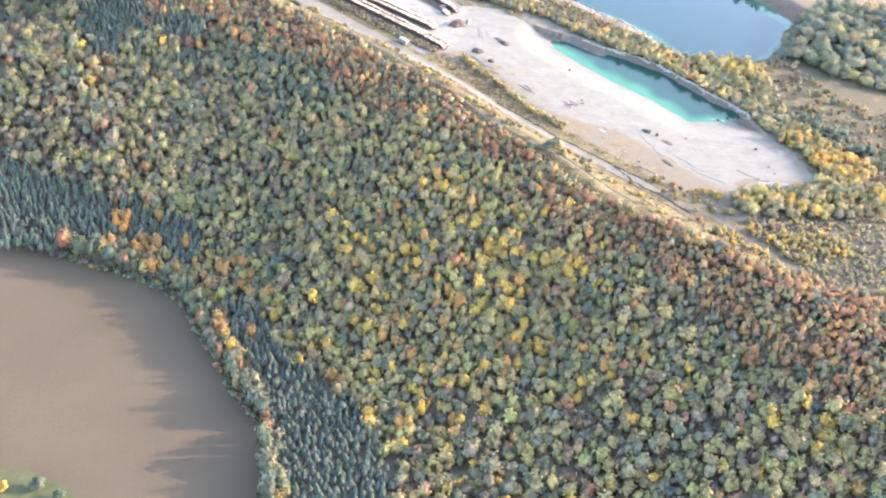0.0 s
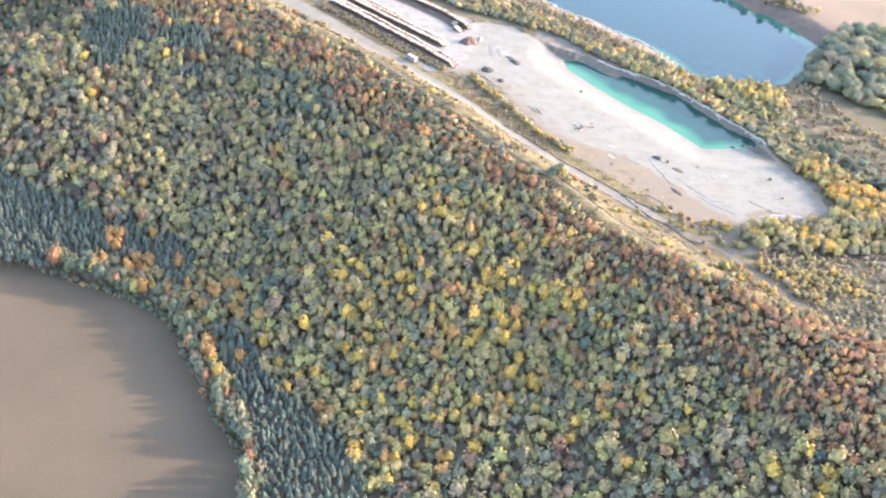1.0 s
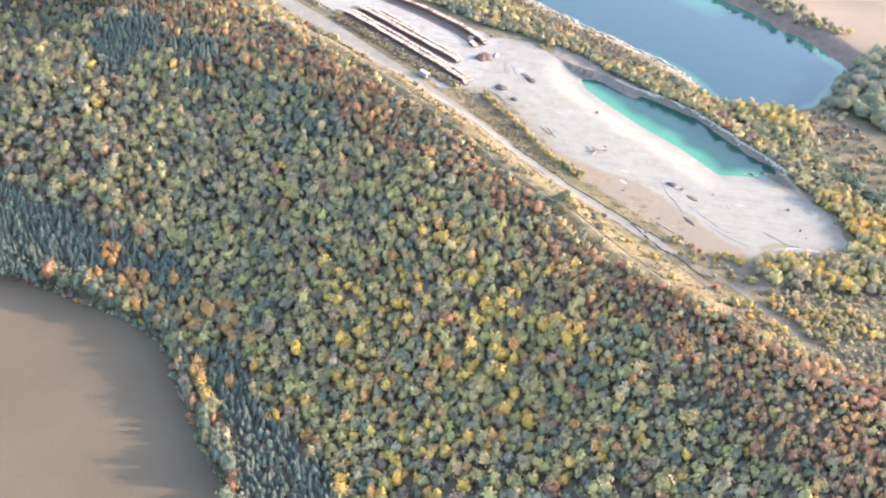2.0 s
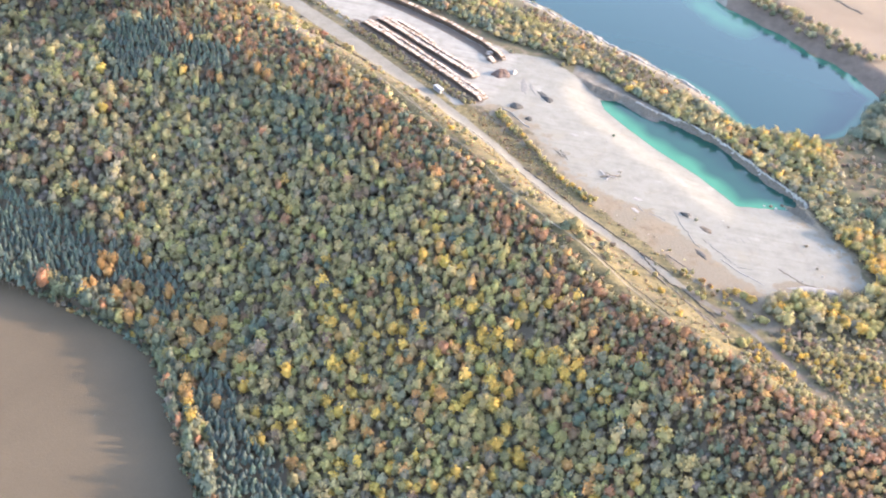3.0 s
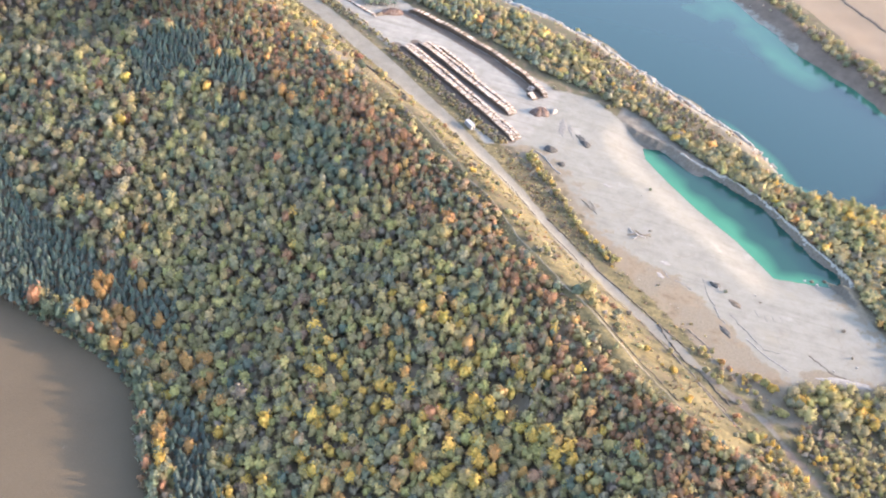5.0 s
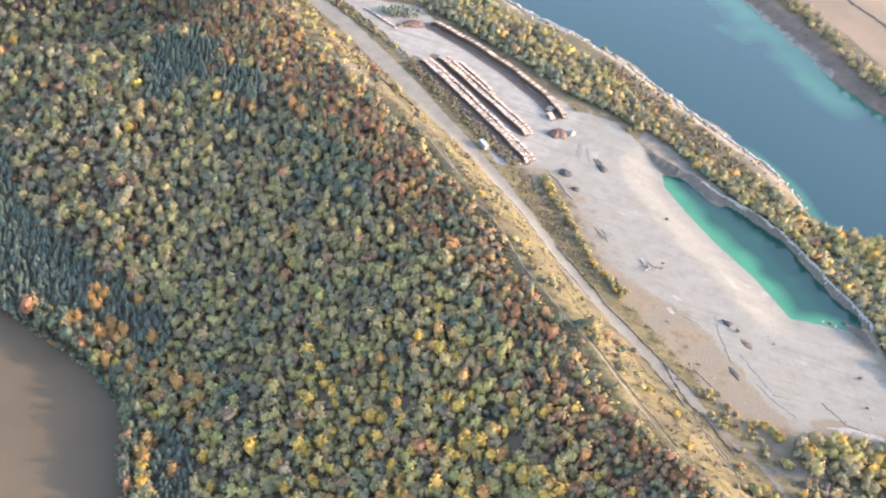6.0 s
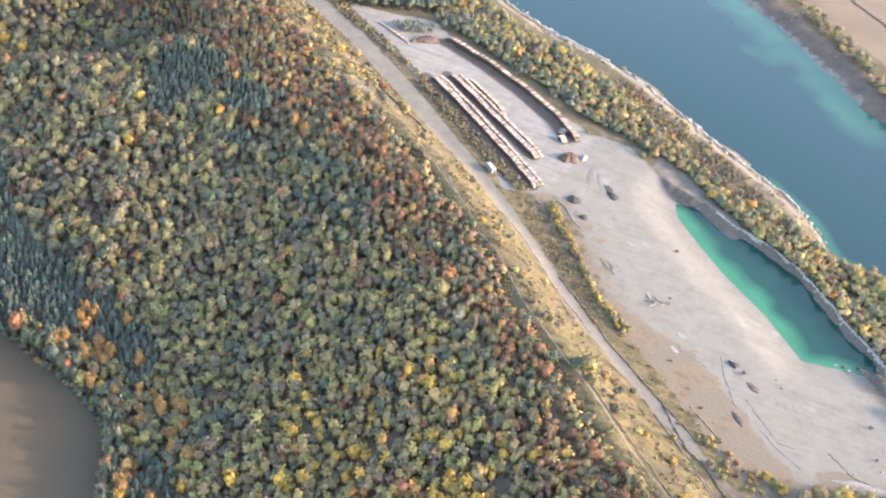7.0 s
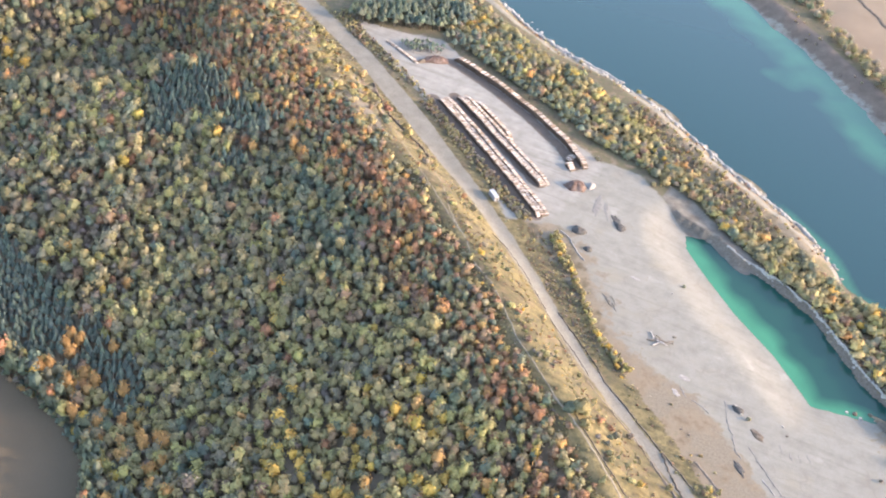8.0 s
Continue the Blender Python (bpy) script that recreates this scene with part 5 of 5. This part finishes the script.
def bank(name, line, wide, tall, mat, label, category, seed=1, rough=0.4):
    """A low bank or ledge along a line, uneven in height and width."""
    bm = bmesh.new()
    pts = np.array(line, float)
    seg = np.hypot(*np.diff(pts, axis=0).T)
    run = np.concatenate([[0], np.cumsum(seg)])
    n = max(6, int(run[-1] / max(0.8, wide * 0.6)))
    x0, y0 = pts[0]
    rows = []
    for k in range(n + 1):
        s = run[-1] * k / n
        i = min(np.searchsorted(run, s, side="right") - 1, len(seg) - 1)
        f = (s - run[i]) / seg[i]
        c = pts[i] * (1 - f) + pts[i + 1] * f
        way = (pts[i + 1] - pts[i]) / seg[i]
        ac = np.array([-way[1], way[0]])
        c = c + ac * (wide * 0.5 * noise.noise(Vector((s * 0.11, seed * 3.1, 0))) + rough * 0.9 * noise.noise(Vector((s * 0.42, seed * 1.7, 2))))
        up = tall * (1 + rough * 1.6 * noise.noise(Vector((s * 0.35, seed * 5.3, 1)))) * (0.15 if k in (0, n) else 1)
        w = wide * (1 + rough * noise.noise(Vector((s * 0.3, seed * 2.7, 5))))
        row = []
        for u, v in ((-0.5, -0.3), (-0.28, 0.75), (0.0, 1.0), (0.26, 0.7), (0.5, -0.3)):
            q = c + ac * w * u
            row.append(bm.verts.new((q[0], q[1], ground_z(q[0], q[1]) + up * max(v, 0) + (-0.2 if v < 0 else 0))))
        rows.append(row)
    for a, b in zip(rows, rows[1:]):
        for k in range(4):
            bm.faces.new((a[k], a[k + 1], b[k + 1], b[k]))
    ob = part(name, bm, mat, None, "", True)
    return tagged(ob, label, category)


bank("rut_edge", [(-14, 698), (-2, 692), (10, 682), (21, 671), (33, 658), (40, 650), (56, 638), (70, 624)], 0.7, 0.25, SOIL, "thin brown rut along the quarry track", "bank", 35, 0.7)
bank("rut_edge", [(40, 661), (56, 647), (68, 636), (78, 625), (88, 618), (101, 608), (114, 598), (125, 590), (134, 583)], 1.1, 0.35, EARTH, "dark rut along the quarry track", "bank", 1, 0.6)
bank("rut_edge", [(74, 583.5), (89, 571.5), (106, 558.5), (118, 549), (132, 536)], 0.9, 0.3, EARTH, "thin dark rut beside the pale slope track", "bank", 4, 0.6)
bank("rut_edge", [(115, 597), (121, 588), (127, 580), (132, 574), (140, 570), (149, 561), (158, 552)], 1.4, 0.5, EARTH, "dark ridge of earth between two wheel tracks", "bank", 31, 0.9)
bank("rut_edge", [(112, 588), (122, 580), (133, 570), (146, 557), (157, 546)], 0.9, 0.2, SOIL, "shallow wheel rut in the muddy track", "bank", 32, 0.8)
for i, (line, wide) in enumerate((([(-66, 712), (-50, 697), (-35, 684), (-19, 670), (-11, 658), (-2, 651), (6, 646), (14, 638), (21, 630), (32, 617), (46, 604), (61, 590)], 0.9),
                                  ([(-74, 741), (-58, 719), (-46, 702), (-36, 687), (-24, 674)], 0.9), ([(-148, 760), (-134, 753), (-121, 746), (-102, 735), (-91, 731), (-81, 733)], 1.3),
                                  ([(-122, 764), (-104, 748), (-88, 734), (-76, 722), (-66, 712)], 1.0), ([(61, 590), (73, 581), (80, 576), (93, 566), (107, 554), (116, 547)], 1.5),
                                  ([(116, 547), (124, 540), (132, 533), (140, 527)], 0.9))):
    bank("slope_track", line, wide, 0.1, SAND, "thin pale sandy track along the ridge", "track", 25 + i, 0.45)
bank("road_verge", [(47, 640), (62, 627), (76, 615), (96, 602), (114, 588)], 1.3, 0.18, SOIL, "rust-brown weedy verge along the quarry track", "bank", 15, 0.8)
bank("earth_bank", [(112, 590), (117, 585), (126, 577), (131, 571)], 1.6, 0.35, SOIL, "short dark earth bank between two wheel tracks", "bank", 2)
bank("earth_bank", [(140, 562), (152, 548), (161, 539), (176, 528)], 1.5, 0.3, SOIL, "dark earth bank beside the muddy track", "bank", 3)
bank("earth_bank", [(130, 600), (138, 594), (146, 588)], 1.6, 0.3, SOIL, "brown earth bank at the edge of the quarry floor", "bank", 14)
bank("floor_ledge", [(111, 644), (113, 639), (117, 637), (123, 636.5), (128, 633)], 1.0, 0.14, GREY_GRAVEL, "broken grey ledge across the quarry floor", "ledge", 5, 1.1)
bank("floor_ledge", [(133, 646), (137, 633), (142, 625), (145, 617), (149, 613)], 1.1, 0.16, GREY_GRAVEL, "broken grey ledge across the quarry floor", "ledge", 6, 1.2)
bank("floor_ledge", [(150, 622), (154, 618), (161, 611), (166, 606), (170, 601), (178, 602)], 1.0, 0.14, GREY_GRAVEL, "broken grey ledge across the quarry floor", "ledge", 16, 1.2)
bank("floor_ledge", [(193, 607), (200, 602), (206, 597), (215, 597), (225, 593)], 1.0, 0.2, EARTH, "dark broken ledge at the quarry's end", "ledge", 17, 1.1)
for i, (x, y) in enumerate(((164, 629), (169, 627), (173, 628), (177, 630))):
    bank("scraper_mark", [(x - 1.2, y + 2.2), (x, y), (x + 1.4, y - 2.4)], 0.7, 0.08, GREY_GRAVEL, "short grey scraper mark on the quarry floor", "ledge", 40 + i, 0.8)
bank("floor_ledge", [(160, 606), (172, 596), (184, 590)], 0.9, 0.25, PALE_EARTH, "low pale ledge across the quarry floor", "ledge", 7, 0.8)
bank("floor_ledge", [(17, 726), (24, 722), (32, 713), (38, 708)], 1.2, 0.5, PALE_EARTH, "pale wheel-rut ridge beside the gravel heaps", "ledge", 8, 0.5)
bank("cut_bank", [(-142, 802), (-129, 786), (-113, 769), (-98, 759), (-80, 749), (-68, 738)], 2.2, 1.4, EARTH, "dark overgrown cut bank beside the road", "bank", 9, 0.6)
bank("shore_bank", [(-120, 975), (-93, 954), (-60, 936), (-30, 927), (-4, 920)], 4.0, 1.8, ROCK, "pale rubble bank along the lake shore", "bank", 10, 0.7)
bank("shore_bank", [(6, 908), (30, 897), (60, 877), (95, 850), (125, 832), (150, 814)], 3.6, 1.6, ROCK, "pale rubble bank along the lake shore", "bank", 11, 0.7)


bank("field_ditch", [(90, 1205), (121, 1161), (147, 1124), (180, 1092), (214, 1057), (232, 1037), (251, 1013), (280, 985)], 4.5, 0.7, EARTH, "dark weedy ditch between two stubble fields", "ditch", 44, 0.5)
bank("rock_ledge", [(104, 770), (112, 765), (135, 757.2), (159.5, 743.2), (180, 721.2), (194, 704.6), (209, 692), (215, 680)], 1.6, 0.6, ROCK, "pale rock ledge along the rim of the pool", "ledge", 21, 0.7)


def boulder(name, x, y, r, mat, label, group, seed):
    bm = bmesh.new()
    bmesh.ops.create_icosphere(bm, subdivisions=1, radius=1)
    rr = random.Random(seed)
    for v in bm.verts:
        k = 1 + rr.uniform(-0.28, 0.22)
        v.co = Vector((v.co.x * r * k * 1.2, v.co.y * r * k, v.co.z * r * k * 0.7))
    ob = part(name, bm, mat)
    ob.matrix_basis = pose(x, y, ground_z(x, y) + 0.25 * r, 0, 0, rr.uniform(0, 360))
    return tagged(ob, label, "boulder", group)


rr = random.Random(5)
shore = [(-118, 972), (-75, 946), (-46, 928), (-21, 919), (10, 904), (34, 891), (67, 869), (94, 850), (130, 826), (152, 808), (166, 792)]
for k in range(150):
    f = rr.uniform(0, len(shore) - 1.001)
    i = int(f)
    f -= i
    x = shore[i][0] * (1 - f) + shore[i + 1][0] * f + rr.gauss(0, 2.2)
    y = shore[i][1] * (1 - f) + shore[i + 1][1] * f + rr.gauss(0, 2.2)
    boulder("boulder", x, y, rr.uniform(0.6, 1.9), ROCK, "pale limestone boulder on the lake shore", "boulders of the shore", k)
pool_rim = [(112, 765), (135, 757), (159, 743), (180, 721), (194, 705), (209, 692), (215, 680)]
for k in range(40):
    f = rr.uniform(0, len(pool_rim) - 1.001)
    i = int(f)
    f -= i
    boulder("boulder", pool_rim[i][0] * (1 - f) + pool_rim[i + 1][0] * f + rr.gauss(0, 1.0), pool_rim[i][1] * (1 - f) + pool_rim[i + 1][1] * f + rr.gauss(0, 1.0),
            rr.uniform(0.4, 1.0), ROCK, "pale limestone block on the pool's rocky rim", "blocks of the pool rim", 300 + k)
for k, (x, y, r) in enumerate(((193, 678, 1.4), (196, 676, 1.0), (189, 677, 0.9), (200, 681, 1.2), (162, 644, 0.7), (88, 709, 0.6), (165, 639, 0.6), (138, 645, 0.8), (142, 641, 0.7), (98, 676, 0.6), (218, 608, 0.8), (206, 600, 0.7))):
    boulder("boulder", x, y, r, ROCK if k % 3 else EARTH, "grey limestone block lying on the quarry floor", "blocks on the quarry floor", 500 + k)


# ---- beams thrown down on the floor ----
def beam(x, y, length, turn, thick, mat, lift=0.0, tilt=0.0):
    bm = bmesh.new()
    bmesh.ops.create_cube(bm, size=1)
    for v in bm.verts:
        v.co = Vector((v.co.x * length, v.co.y * thick, v.co.z * thick * 0.8))
    bmesh.ops.bevel(bm, geom=list(bm.edges), offset=thick * 0.12, segments=1, affect="EDGES")
    ob = part("beam", bm, mat)
    ob.matrix_basis = pose(x, y, ground_z(x, y) + thick * 0.4 + lift, 0, tilt, turn)
    return tagged(ob, "grey timber beam thrown down on the quarry floor" if mat is TIMBER else "pale timber beam thrown down on the quarry floor", "beam", "beams on the quarry floor")


for x, y, length, turn, lift, mat in ((90, 668, 8, 25, 0, TIMBER), (93, 670, 7, -30, 0.5, TIMBER), (95, 669, 9, 8, 0.9, TIMBER), (92, 666, 6, 60, 0.4, LOG_PALE),
                                      (88, 671, 5, -55, 0.2, LOG_PALE), (97, 671, 5, 35, 0.2, TIMBER), (94, 667, 6, -10, 1.2, LOG_PALE), (99, 676, 1.6, 70, 0, TIMBER)):
    beam(x, y, length, turn, 0.6, mat, lift)
for x, y, turn in ((60, 683, -45), (62, 686, -50), (58, 686, -38), (64, 681, -52)):
    beam(x, y, 7, turn, 0.35, TIMBER)


# ---- site container by the road ----
def site_container(x, y, turn):
    ob = thing("site_container", (x, y, ground_z(x, y)), turn, "pale grey steel site container beside the quarry road", "container")

    def block(name, sx, sy, sz, at, mat, label="", parent=ob, bevel=0.04):
        bm = bmesh.new()
        bmesh.ops.create_cube(bm, size=1)
        for v in bm.verts:
            v.co = Vector((v.co.x * sx + at[0], v.co.y * sy + at[1], v.co.z * sz + at[2]))
        bmesh.ops.bevel(bm, geom=list(bm.edges), offset=bevel, segments=1, affect="EDGES")
        return part(name, bm, mat, parent, label)

    block("body", 7.6, 2.9, 2.9, (0, 0, 1.75), SHEET)
    block("roof", 7.8, 3.1, 0.16, (0, 0, 3.28), SHEET)
    for sy in (-0.95, 0.95):
        block("skid", 7.4, 0.22, 0.3, (0, sy, 0.15), DARK_STEEL)
    door = block("door", 0.06, 1.0, 2.1, (3.83, 0.5, 1.45), DARK_STEEL, "dark steel door")
    block("handle", 0.08, 0.06, 0.2, (3.89, 0.15, 1.45), SHEET, "", door, 0.01)
    window = block("window", 0.9, 0.06, 0.8, (-1.6, -1.48, 2.1), DARK_STEEL, "dark window")
    block("window_frame", 1.02, 0.05, 0.08, (-1.6, -1.48, 1.66), SHEET, "", window, 0.01)
    return ob


site_container(-27, 732.5, -42)
